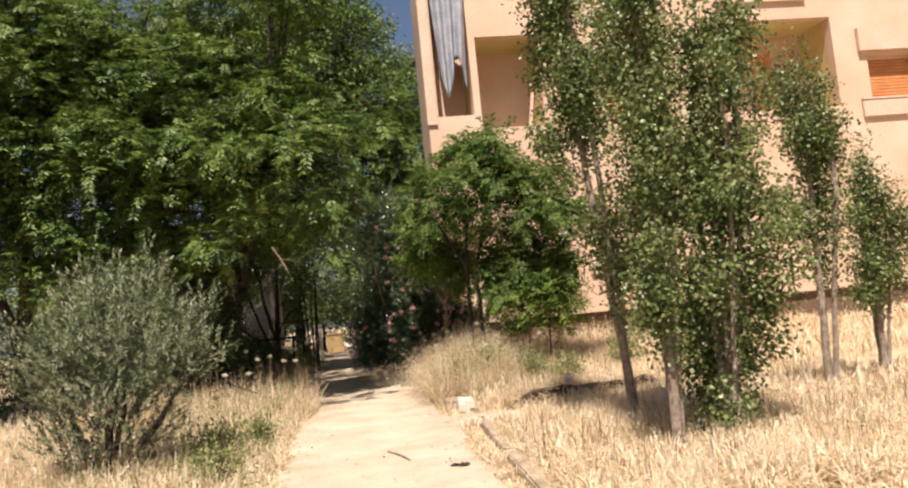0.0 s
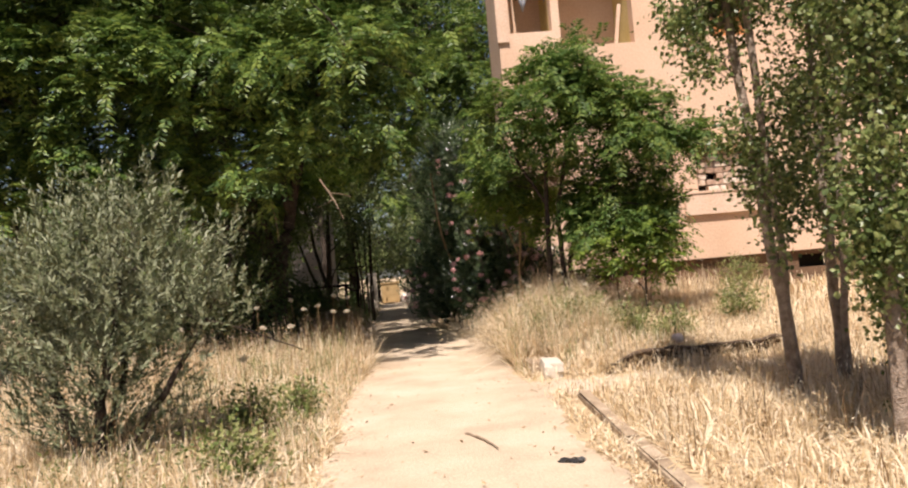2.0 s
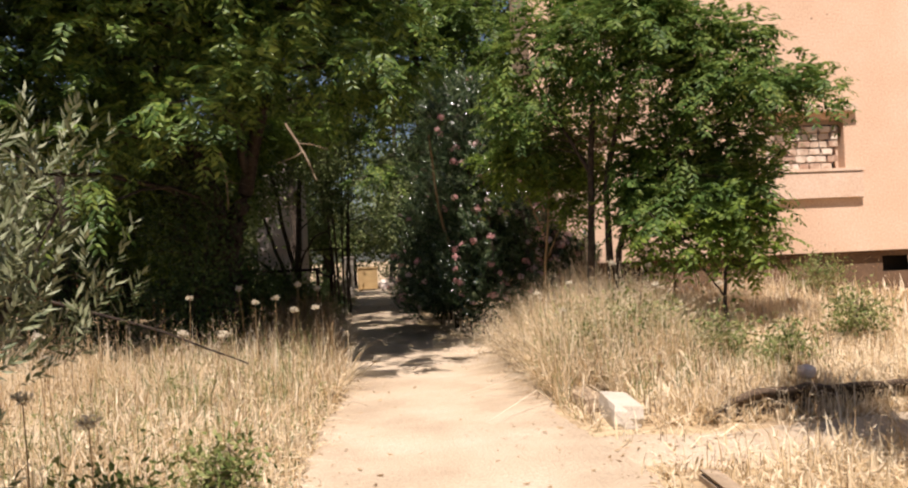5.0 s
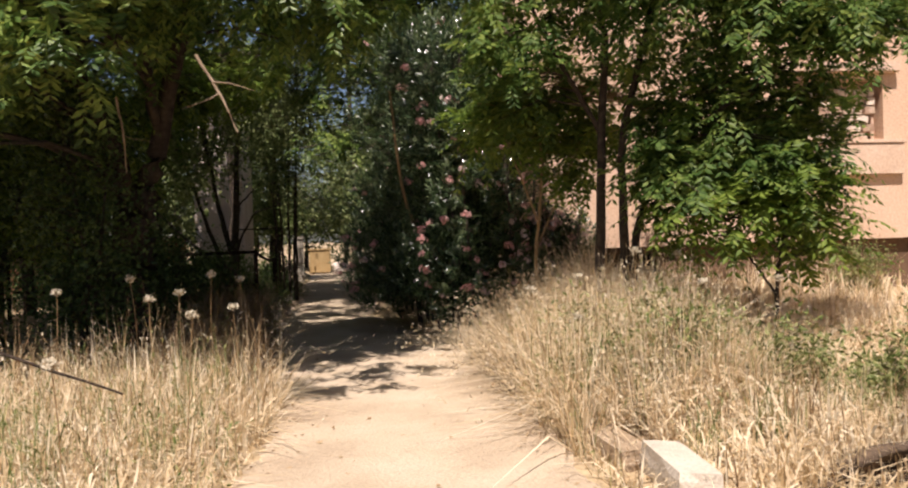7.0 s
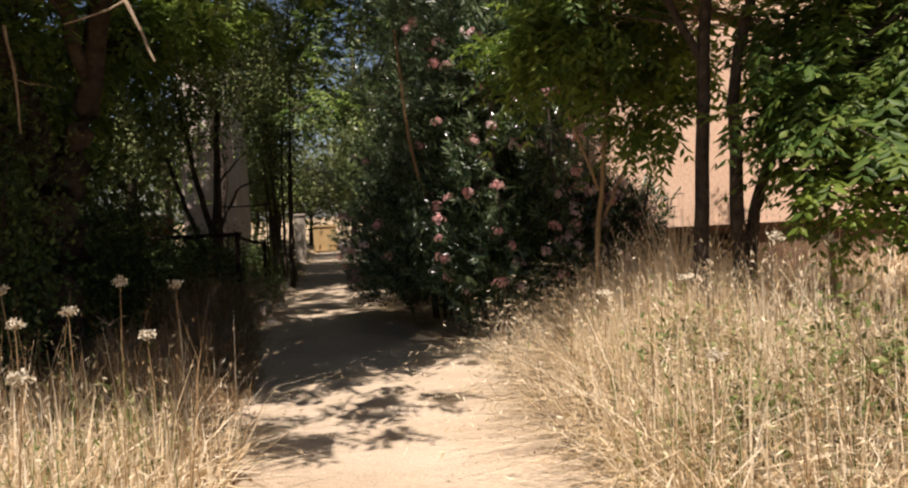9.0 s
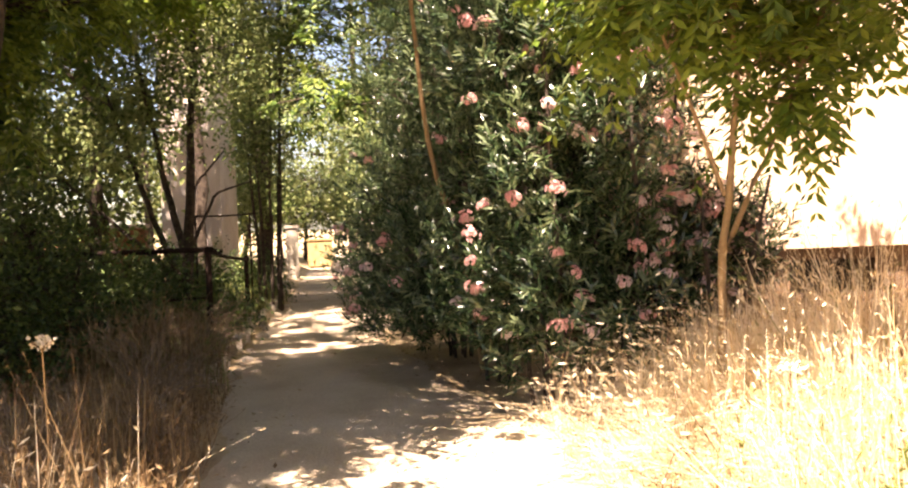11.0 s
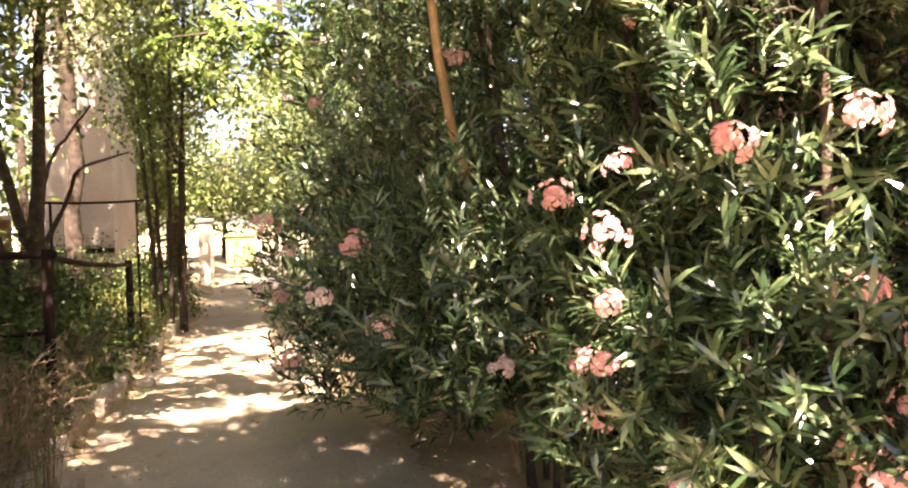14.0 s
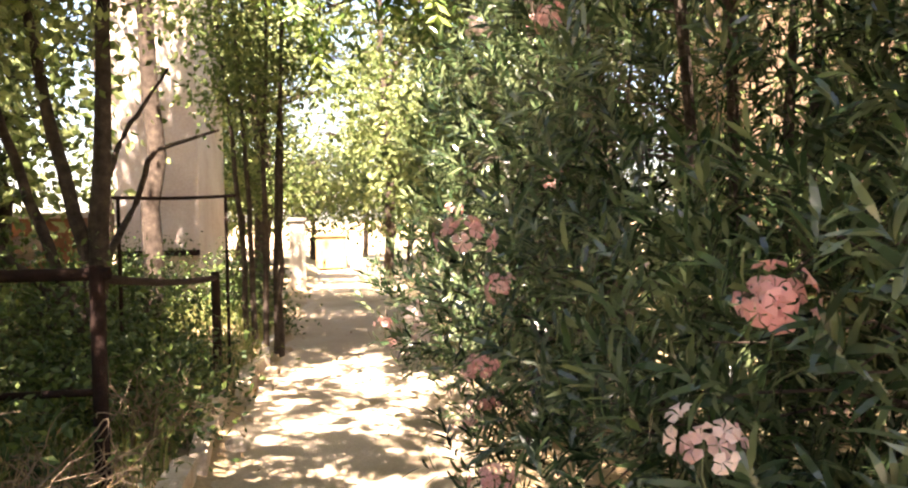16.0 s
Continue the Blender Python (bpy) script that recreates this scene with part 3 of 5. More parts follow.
def kerb():
    for y0, y1, tilt in ((6.2, 8.35, 1.5), (8.4, 10.7, -2)):
        bm = box_bm((-0.06, y0 - 8.4, -0.1), (0.06, y1 - 8.4, 0.06), 0.02, 0.014)
        bmesh.ops.transform(bm, matrix=pose(0, 0, 0, 0, tilt, -3), verts=bm.verts[:])
        me = bpy.data.meshes.new("kerb_stone")
        bm.to_mesh(me)
        bm.free()
        me.materials.append(M_DIRTY)
        ob = new("kerb_stone", me)
        ob.location = (1.53, 8.4, 0)
        tagged(ob, "weathered concrete kerb length sunk in dry grass", "kerb", "kerb lengths")


kerb()


def side_path():
    """A worn side branch whose edges sink into the soil."""
    xs, us = np.arange(1.15, 4.6, 0.1), np.linspace(0, 1, 11)
    lo = 11.05 + 0.12 * np.sin(xs * 2.3) + rng.uniform(-0.04, 0.04, len(xs))
    hi = 12.05 + 0.1 * np.sin(xs * 1.7 + 1) + rng.uniform(-0.04, 0.04, len(xs))
    gx = np.repeat(xs[:, None], len(us), 1)
    gy = lo[:, None] * (1 - us) + hi[:, None] * us
    gz = ground_z(gx, gy) + 0.005 - 0.07 * (np.minimum(us, 1 - us) < 0.06)[None] + rng.uniform(-0.008, 0.008, gx.shape)
    gz[[0, -1]] -= 0.07
    v = np.stack([gx, gy, gz], -1).reshape(-1, 3)
    i, j = np.meshgrid(np.arange(len(xs) - 1), np.arange(len(us) - 1), indexing="ij")
    m = len(us)
    f = np.stack([i * m + j, (i + 1) * m + j, (i + 1) * m + j + 1, i * m + j + 1], -1).reshape(-1, 4)
    tagged(new("side_path", mesh_np("side_path", v, f, M_PATH, True)), "worn pale earth side path", "path", kind="structure")


side_path()


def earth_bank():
    """Undercut face of the raised ground behind the side path, its shade put into the dark colour."""
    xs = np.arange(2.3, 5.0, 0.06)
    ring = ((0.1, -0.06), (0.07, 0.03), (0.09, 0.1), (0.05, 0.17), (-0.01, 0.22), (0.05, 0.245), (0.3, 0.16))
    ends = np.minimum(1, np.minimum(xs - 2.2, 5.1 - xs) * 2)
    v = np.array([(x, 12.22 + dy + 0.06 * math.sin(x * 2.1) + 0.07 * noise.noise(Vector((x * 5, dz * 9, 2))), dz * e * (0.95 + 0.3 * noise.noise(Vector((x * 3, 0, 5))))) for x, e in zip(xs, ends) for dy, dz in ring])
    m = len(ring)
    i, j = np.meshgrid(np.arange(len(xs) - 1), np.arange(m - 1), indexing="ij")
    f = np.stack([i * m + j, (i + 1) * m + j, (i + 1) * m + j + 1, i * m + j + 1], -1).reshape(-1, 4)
    tagged(new("earth_bank", mesh_np("earth_bank", v, f, M_SHADESOIL, True)), "undercut earth bank beside the side path, coloured dark for its shade", "bank", kind="structure")


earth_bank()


def scrap():
    bm = bmesh.new()
    bmesh.ops.create_grid(bm, x_segments=7, y_segments=4, size=1)
    for v in bm.verts:
        v.co = Vector((v.co.x * 0.09, v.co.y * 0.05, 0.03 + 0.03 * noise.noise(v.co * 2.2)))
    bmesh.ops.solidify(bm, geom=bm.faces[:], thickness=0.012)
    me = bpy.data.meshes.new("plastic_scrap")
    bm.to_mesh(me)
    bm.free()
    me.materials.append(M_BLACK)
    ob = new("plastic_scrap", me)
    ob.matrix_world = pose(0.95, 7.95, 0.0, 0, 0, -25)
    tagged(ob, "crumpled black plastic scrap on the path", "litter")


scrap()


def stick(name, rows, mat, label, forks=()):
    t = Tubes(6)
    line = smooth_line(rows, 10)
    base = line[0, :3].copy()
    t.add(line[:, :3] - base, line[:, 3])
    for a, b, r in forks:
        t.add(curve_points(np.array(a) - base, np.array(b) - base, 4, 0, 0.01), np.linspace(r, r * 0.3, 4))
    ob = new(name, t.mesh(name, mat))
    ob.location = base
    return tagged(ob, label, "branch")


stick("fallen_branch", [(-3.2, 13.2, 1.2, 0.016), (-2.4, 13.45, 0.9, 0.013), (-1.6, 13.7, 0.5, 0.008)], M_BARK, "thin dark dead branch leaning in the dry grass", [((-2.4, 13.45, 0.9), (-2.15, 13.3, 1.05), 0.006)])
stick("hanging_branch", [(-1.35, 15.5, 3.1, 0.016), (-1.15, 15.4, 2.75, 0.014), (-1.0, 15.35, 2.4, 0.007)], M_DEADWOOD, "pale broken branch hanging from the canopy", [((-1.2, 15.42, 2.85), (-0.85, 15.3, 2.75), 0.008), ((-1.15, 15.4, 2.75), (-1.45, 15.3, 2.6), 0.008)])
stick("hanging_branch", [(-2.4, 17.0, 3.0, 0.014), (-2.33, 16.95, 2.6, 0.012), (-2.3, 16.9, 2.2, 0.006)], M_DEADWOOD, "pale dead branch hanging beside the forked trunk", [((-2.33, 16.95, 2.6), (-2.0, 16.8, 2.5), 0.006)])
stick("twig", [(0.3, 9.2, 0.03, 0.012), (0.42, 8.9, 0.035, 0.01), (0.5, 8.55, 0.03, 0.006)], M_DEADWOOD, "dry twig lying on the path")
stick("wooden_stake", [(-4.0, 9.1, 0.0, 0.028), (-4.0, 9.1, 0.8, 0.027), (-4.02, 9.12, 1.5, 0.024)], M_STONE, "pale upright wooden stake beside the olive bush")


def fence():
    f = thing("garden_fence", (-1.6, 22.8, 0), "rusty iron post and rail fence under the trees", "fence")
    for x, y, h in ((0, 0, 1.32), (-2.0, 0.1, 1.35), (-4.2, 0.25, 1.38), (0.1, 2.9, 1.1)):
        t = Tubes(8)
        t.add([(x, y, -0.1), (x, y, h * 0.5), (x, y, h)], [0.04, 0.038, 0.038])
        part("post", t.mesh("post", M_RUST), M_RUST, f)
    for a, b, r in (((0.06, 0, 1.28), (-4.6, 0.28, 1.36), 0.035), ((-0.02, 0, 0.7), (-4.4, 0.26, 0.72), 0.02), ((0, 0, 1.26), (0.1, 2.9, 1.05), 0.026)):
        t = Tubes(6)
        t.add(curve_points(a, b, 6, -0.03), np.full(6, r))
        part("rail", t.mesh("rail", M_RUST), M_RUST, f)


fence()


def plant_frame():
    f = thing("plant_frame", (-2.19, 25.4, 0.1), "thin dark iron plant frame before the pale wall", "frame")
    for x, y, h in ((0, 0, 1.64), (0.69, 1.0, 1.68)):
        t = Tubes(6)
        t.add([(x, y, -0.2), (x, y, h * 0.5), (x, y, h)], [0.016, 0.016, 0.015])
        part("post", t.mesh("post", M_RUST), M_RUST, f)
    t = Tubes(6)
    t.add(curve_points((-0.03, -0.04, 1.63), (0.76, 1.1, 1.67), 6, -0.015), np.full(6, 0.017))
    part("rail", t.mesh("rail", M_RUST), M_RUST, f)


plant_frame()

# ---- trees ----
def big_pinnate(c, o):
    return pinnate(c, o, 5, 5, 0.36, 0.13)


def small_pinnate(c, o):
    return pinnate(c, o, 6, 5, 0.32, 0.105, 0.1)


plant("robinia_tree", (-2.65, 18.6, 0),
      [[(-2.65, 18.6, -0.1, 0.28), (-2.66, 18.6, 0.9, 0.23), (-2.64, 18.6, 1.7, 0.22), (-2.6, 18.6, 2.15, 0.21)],
       [(-2.68, 18.6, 1.9, 0.15), (-2.86, 18.6, 2.6, 0.13), (-3.5, 18.2, 4.5, 0.09), (-4.2, 17.2, 7.0, 0.05)],
       [(-2.55, 18.6, 1.9, 0.15), (-2.36, 18.6, 2.6, 0.12), (-1.8, 18.2, 4.4, 0.08), (-1.2, 17.6, 6.6, 0.04)],
       [(-2.3, 18.5, 2.9, 0.07), (-2.3, 17.2, 4.2, 0.06), (-2.6, 15.6, 5.2, 0.03)],
       [(-1.95, 18.3, 3.9, 0.06), (-1.3, 16.6, 4.9, 0.045), (-0.6, 14.6, 5.1, 0.02)]],
      [(-2.6, 16.4, 5.4, 2.2, 2.0, 1.7), (-4.6, 16.2, 4.6, 1.9, 1.6, 1.6), (-1.0, 16.8, 5.0, 1.5, 1.5, 1.5), (-3.6, 16.6, 6.9, 1.8, 1.5, 1.0), (-0.2, 18.3, 6.2, 1.3, 1.1, 0.4), 
       (-1.0, 17.2, 6.4, 1.3, 1.2, 0.8), (-2.0, 15.3, 3.2, 1.3, 0.8, 0.7), (-4.2, 15.4, 2.7, 1.3, 0.8, 0.7),
       (-0.6, 14.0, 4.8, 1.3, 0.9, 0.35), (-1.6, 16.8, 8.6, 2.0, 1.4, 1.0), (-3.0, 18.2, 3.6, 1.2, 0.9, 0.7)],
      2000, big_pinnate, M_PINNATE, M_BARK, "large forked pinnate-leaved tree arching over the path", "tree", twig=0.016, pad=(0.34, 0.34, 0.13))
plant("robinia_tree", (-6.3, 16.4, 0),
      [[(-6.3, 16.4, -0.1, 0.2), (-6.2, 16.4, 1.5, 0.16), (-6.0, 16.3, 3.5, 0.12), (-6.2, 16.2, 6.5, 0.06)],
       [(-6.2, 16.4, 1.6, 0.1), (-6.9, 16.3, 3.5, 0.08), (-7.6, 16.2, 5.5, 0.04)]],
      [(-6.2, 15.8, 5.2, 1.9, 1.6, 1.9), (-7.9, 15.6, 4.0, 1.8, 1.5, 1.7), (-6.6, 16.2, 8.2, 2.4, 1.9, 1.9), (-6.0, 15.0, 2.9, 1.4, 0.9, 0.8), (-8.4, 15.8, 6.9, 1.9, 1.5, 1.7), (-7.8, 15.3, 5.6, 1.6, 1.2, 1.4), (-5.0, 15.6, 6.9, 1.6, 1.3, 1.3)],
      2300, big_pinnate, M_PINNATE, M_BARK, "dense pinnate-leaved tree with yellowing outer sprays", "tree", twig=0.016, pad=(0.34, 0.34, 0.13))
plant("robinia_tree", (2.5, 15.8, 0.3),
      [[(2.38, 15.85, 0.2, 0.06), (2.37, 15.8, 1.2, 0.05), (2.4, 15.8, 2.3, 0.042), (2.46, 15.75, 3.2, 0.035), (2.2, 15.7, 4.8, 0.018)],
       [(2.6, 15.75, 0.2, 0.055), (2.6, 15.75, 1.2, 0.048), (2.57, 15.7, 2.3, 0.036), (2.8, 15.6, 3.3, 0.03), (3.2, 15.5, 4.8, 0.016)],
       [(2.64, 15.75, 0.4, 0.045), (2.72, 15.75, 1.5, 0.038), (2.95, 15.6, 2.2, 0.03), (3.9, 15.1, 2.9, 0.015)],
       [(2.4, 15.8, 2.4, 0.028), (1.9, 15.8, 3.3, 0.022), (1.5, 15.8, 4.1, 0.012)],
       [(2.95, 15.6, 2.5, 0.022), (4.0, 15.2, 3.1, 0.016), (4.9, 15.1, 3.3, 0.008)]],
      [(2.9, 15.4, 4.2, 1.3, 0.8, 1.0), (1.75, 15.7, 3.7, 0.55, 0.45, 0.8), (3.65, 15.2, 3.5, 0.75, 0.6, 0.75), (3.45, 15.3, 2.5, 0.75, 0.5, 0.5), (3.95, 15.1, 2.2, 0.35, 0.4, 0.45), (4.5, 15.1, 3.2, 0.4, 0.35, 0.2),
       (2.5, 15.6, 2.8, 0.5, 0.35, 0.35), (3.3, 15.4, 1.95, 0.45, 0.4, 0.35), (1.55, 15.9, 2.9, 0.45, 0.4, 0.4)],
      780, small_pinnate, M_PINNATE_THIN, M_BARK, "multi-stemmed pinnate-leaved tree standing in dry grass", "tree", twig=0.01, sides=6, pad=(0.24, 0.24, 0.09))
plant("ailanthus_sapling", (3.75, 15.05, 0.4),
      [[(3.75, 15.05, 0.3, 0.025), (3.75, 15.0, 1.0, 0.02), (3.85, 14.9, 1.9, 0.01)], [(3.75, 15.0, 0.8, 0.014), (3.3, 15.1, 1.5, 0.008)]],
      [(3.9, 15.0, 1.75, 0.5, 0.4, 0.4), (3.2, 15.15, 1.6, 0.42, 0.35, 0.3), (4.1, 15.0, 1.35, 0.3, 0.3, 0.2)],
      85, small_pinnate, M_LIME, M_BARK, "bright green young pinnate sapling before the building", "tree", twig=0.008, sides=6)
plant("robinia_tree", (0.9, 25.5, 0),
      [[(2.1, 25.6, -0.1, 0.14), (1.9, 25.6, 2.0, 0.12), (1.2, 25.5, 5.0, 0.09), (0.3, 25.3, 8.0, 0.04)], [(1.7, 25.6, 2.8, 0.07), (2.6, 25.7, 5.0, 0.05), (3.0, 26, 7.5, 0.03)]],
      [(0.6, 25.0, 6.6, 2.2, 2.0, 1.5), (-0.1, 25.2, 4.8, 0.9, 0.7, 0.8), (-0.5, 25.0, 4.1, 0.6, 0.6, 0.8), (2.4, 25.6, 7.2, 1.9, 2.0, 1.8), (-0.9, 24.6, 7.4, 1.7, 1.7, 1.4)],
      880, big_pinnate, M_PINNATE, M_BARK, "tall leafy tree leaning over the shaded path", "tree", twig=0.014, pad=(0.36, 0.36, 0.14))
plant("robinia_tree", (-4.4, 21.8, 0),
      [[(-4.4, 21.8, -0.1, 0.15), (-4.4, 21.8, 2.0, 0.12), (-4.0, 21.6, 5.0, 0.08), (-3.4, 21.5, 8.0, 0.04)], [(-4.4, 21.8, 2.2, 0.08), (-5.4, 21.8, 4.2, 0.06), (-6, 21.7, 7.0, 0.03)]],
      [(-3.8, 21.4, 4.4, 1.6, 1.3, 1.2), (-5.8, 21.4, 4.8, 1.6, 1.4, 1.6), (-4.4, 21.6, 7.2, 2.4, 1.8, 1.8), (-2.4, 21.6, 6.6, 1.5, 1.5, 1.4), (-3.3, 20.6, 3.0, 0.9, 0.7, 0.6)],
      700, big_pinnate, M_PINNATE, M_BARK, "shaded pinnate-leaved tree behind the garden fence", "tree", twig=0.014, pad=(0.36, 0.36, 0.14))
plant("robinia_tree", (-9.0, 17.0, 0),
      [[(-9.0, 17.0, -0.1, 0.18), (-8.9, 17, 2.5, 0.14), (-8.6, 16.8, 6.5, 0.07), (-8.4, 16.6, 9, 0.03)]],
      [(-8.8, 16.6, 5.5, 2.0, 1.6, 1.8), (-9.2, 16.4, 8.6, 2.2, 1.7, 1.6), (-6.8, 17.2, 10.0, 2.2, 1.6, 1.2), (-10.2, 15.8, 3.6, 1.6, 1.3, 1.2)],
      1000, big_pinnate, M_PINNATE, M_BARK, "broad leafy tree closing the tree line", "tree", twig=0.016, pad=(0.36, 0.36, 0.14))
plant("lime_green_tree", (-4.6, 19.4, 0),
      [[(-4.6, 19.4, -0.1, 0.05), (-4.5, 19.4, 1.2, 0.04), (-4.2, 19.5, 2.4, 0.02)], [(-4.5, 19.4, 1.2, 0.03), (-3.7, 19.8, 2.4, 0.02), (-3.0, 20.1, 3.2, 0.01)]],
      [(-4.2, 19.4, 2.2, 0.9, 0.7, 0.7), (-3.3, 19.9, 3.0, 0.8, 0.7, 0.5), (-2.5, 20.4, 3.7, 0.8, 0.6, 0.4), (-4.0, 19.7, 3.4, 0.8, 0.6, 0.5), (-1.9, 21.0, 4.0, 0.8, 0.6, 0.3), (-1.2, 21.4, 4.4, 0.6, 0.5, 0.25)],
      420, small_pinnate, M_LIME, M_BARK, "small bright green tree among shaded shrubs", "tree", twig=0.01, sides=6)

# bright young sapling before the sunlit wall
plant("ailanthus_sapling", (3.7, 16.4, 0.5),
      [[(3.7, 16.4, 0.4, 0.028), (3.6, 16.3, 1.4, 0.022), (3.3, 16.2, 2.6, 0.012)], [(3.62, 16.3, 1.4, 0.016), (3.9, 16.2, 2.2, 0.013), (4.2, 16.1, 2.8, 0.007)]],
      [(3.0, 16.1, 2.7, 0.7, 0.4, 0.28), (3.6, 16.0, 2.5, 0.6, 0.4, 0.28), (4.2, 16.1, 2.5, 0.5, 0.4, 0.35), (2.3, 16.3, 2.95, 0.5, 0.35, 0.2)],
      75, small_pinnate, M_LIME, M_TANSTEM, "yellow-green sapling against the sunlit wall", "tree", twig=0.008, sides=6, pad=(0.2, 0.16, 0.07))


def canopy_leaves(c, o):
    return broad(c, o, 24, 0.2, 0.15, 0.5)


plant("wall_sapling", (2.0, 16.95, 0.4),
      [[(2.0, 16.95, 0.3, 0.026), (2.0, 16.93, 1.2, 0.022), (2.1, 16.9, 2.1, 0.016), (2.05, 16.9, 3.4, 0.007)], [(2.02, 16.93, 1.3, 0.016), (2.3, 16.9, 1.9, 0.012), (2.6, 16.9, 2.6, 0.006)], [(2.03, 16.93, 1.6, 0.013), (1.85, 16.95, 2.1, 0.01), (1.6, 17.0, 2.8, 0.006)]],
      [(2.05, 16.9, 2.5, 0.4, 0.28, 0.3), (2.5, 16.9, 2.35, 0.38, 0.26, 0.35), (2.2, 16.9, 3.1, 0.45, 0.3, 0.35), (1.7, 16.98, 2.8, 0.35, 0.26, 0.25), (2.75, 16.9, 2.9, 0.4, 0.28, 0.35)],
      140, small_pinnate, M_LIME, M_TANSTEM, "young tree leaning before the cream wall", "tree", twig=0.007, sides=6, pad=(0.17, 0.12, 0.08))
plant("tall_tree", (2.0, 27.2, 0), [[(2.0, 27.2, -0.1, 0.16), (1.9, 27.2, 3.5, 0.13), (1.3, 27.1, 7.5, 0.09), (0.5, 27.0, 11.5, 0.03)]],
      [(0.2, 26.8, 10.6, 2.2, 1.6, 2.0), (-1.6, 26.6, 9.6, 1.6, 1.4, 1.5), (1.6, 27.2, 9.0, 1.5, 1.3, 1.3), (-0.9, 27.0, 12.6, 2.2, 1.5, 1.4)],
      700, canopy_leaves, M_PINNATE, M_BARK, "tall leafy tree arching over the path", "tree", "tall trees by the fence", twig=0.014, pad=(0.38, 0.38, 0.16))
# tall crowns that shade the far part of the path
for x, y, h in ((-2.7, 28.6, 13.2), (-4.5, 28.2, 12.5), (-6.5, 28.0, 10.0), (3.0, 29.5, 9.5), (-6.0, 24.5, 10.5), (2.2, 33.0, 8.5), (-2.2, 36.8, 8.0), (1.9, 39.5, 7.5), (-7.2, 24.0, 12.5), (-7.6, 30.3, 13.5), (2.1, 29.0, 12.0), (-9.0, 34.0, 16.5), (-5.6, 37.0, 17.5), (-2.5, 38.5, 17.5), (0.6, 38.0, 17.0)):
    w = max(1.0, h / 11)
    plant("tall_tree", (x, y, 0), [[(x, y, -0.1, 0.13), (x + 0.1, y, 2.5, 0.11), (x - 0.1, y, 6, 0.08), (x, y, h, 0.03)], [(x, y, 4.5, 0.06), (x + 0.8, y, 6.5, 0.04), (x + 1.3, y - 0.2, 8, 0.02)]],
          [(x, y, h - 1.8, 2.0 * w, 1.8, 1.6 * w), (x + 0.9, y - 0.3, h - 3.2, 1.5 * w, 1.4, 1.1 * w), (x - 0.9, y, h - 3.4, 1.5 * w, 1.4, 1.2 * w), (x + 0.3, y + 0.2, h - 5.0, 1.2 * w, 1.2, 1.2 * w)],
          420, canopy_leaves, M_FAR, M_BARK, "tall leafy tree standing over the garden", "tree", "tall trees by the fence", twig=0.014, pad=(0.36, 0.36, 0.15))


# ---- poplars ----
def poplar_leaves(c, o):
    return broad(c, o, 34, 0.075, 0.046, 0.85)


def poplar(place, lean, height, rad, low, count, label, stems=1):
    x, y, z = place
    rows = []
    for s in range(stems):
        dx, dy = (0.0, 0.0) if s == 0 else rng.uniform(-0.16, 0.16, 2)
        rows.append([(x + dx * 0.3, y + dy * 0.3, z - 0.1, 0.058 / (1 + 0.5 * s)), (x + dx + lean * 0.3, y + dy, z + height * 0.3, 0.044 / (1 + 0.4 * s)), (x + dx * 2 + lean * 0.7, y + dy * 2, z + height * 0.65, 0.035), (x + dx + lean, y, z + height, 0.008)])
    blobs = []
    n = 7
    for i in range(n):
        t = (i + 0.5) / n
        zz = low + (height - low) * t
        r = rad * (0.55 + 0.9 * math.sin(math.pi * (0.15 + 0.72 * t))) * 0.72
        blobs.append((x + lean * zz / height + float(rng.uniform(-0.12, 0.12)), y + float(rng.uniform(-0.12, 0.12)), z + zz, r, r, (height - low) / n * 0.85))
    return plant("poplar_tree", place, rows, blobs, count, poplar_leaves, M_POPLAR, M_PALEBARK, label, "tree", "young poplars", twig=0.009, hollow=1.4, sides=7, pad=(0.075, 0.075, 0.2))


poplar((3.18, 9.05, 0.08), -0.55, 6.4, 0.42, 1.6, 720, "slim poplar with a bare pale forked trunk", 2)
poplar((2.88, 7.15, 0.08), 0.1, 5.6, 0.34, 1.0, 480, "slim poplar with a pale trunk in dry grass", 2)
poplar((3.55, 7.4, 0.1), 0.25, 4.2, 0.62, 0.15, 900, "bushy young poplar leafy down to the ground", 4)
poplar((3.75, 9.35, 0.1), 0.0, 4.2, 0.26, 1.4, 220, "slim poplar with twisted grey stem", 2)
poplar((5.9, 9.5, 0.1), 0.15, 4.1, 0.36, 1.5, 340, "small poplar with thin pale stems", 2)
poplar((7.3, 10.4, 0.1), 0.1, 2.9, 0.5, 1.0, 300, "low yellow-green poplar beside the building", 3)


# ---- bushes ----
def olive_leaves(c, o):
    return shoots(c, o, 22, 0.3, 0.062, 0.24, 0.75, 0.75)


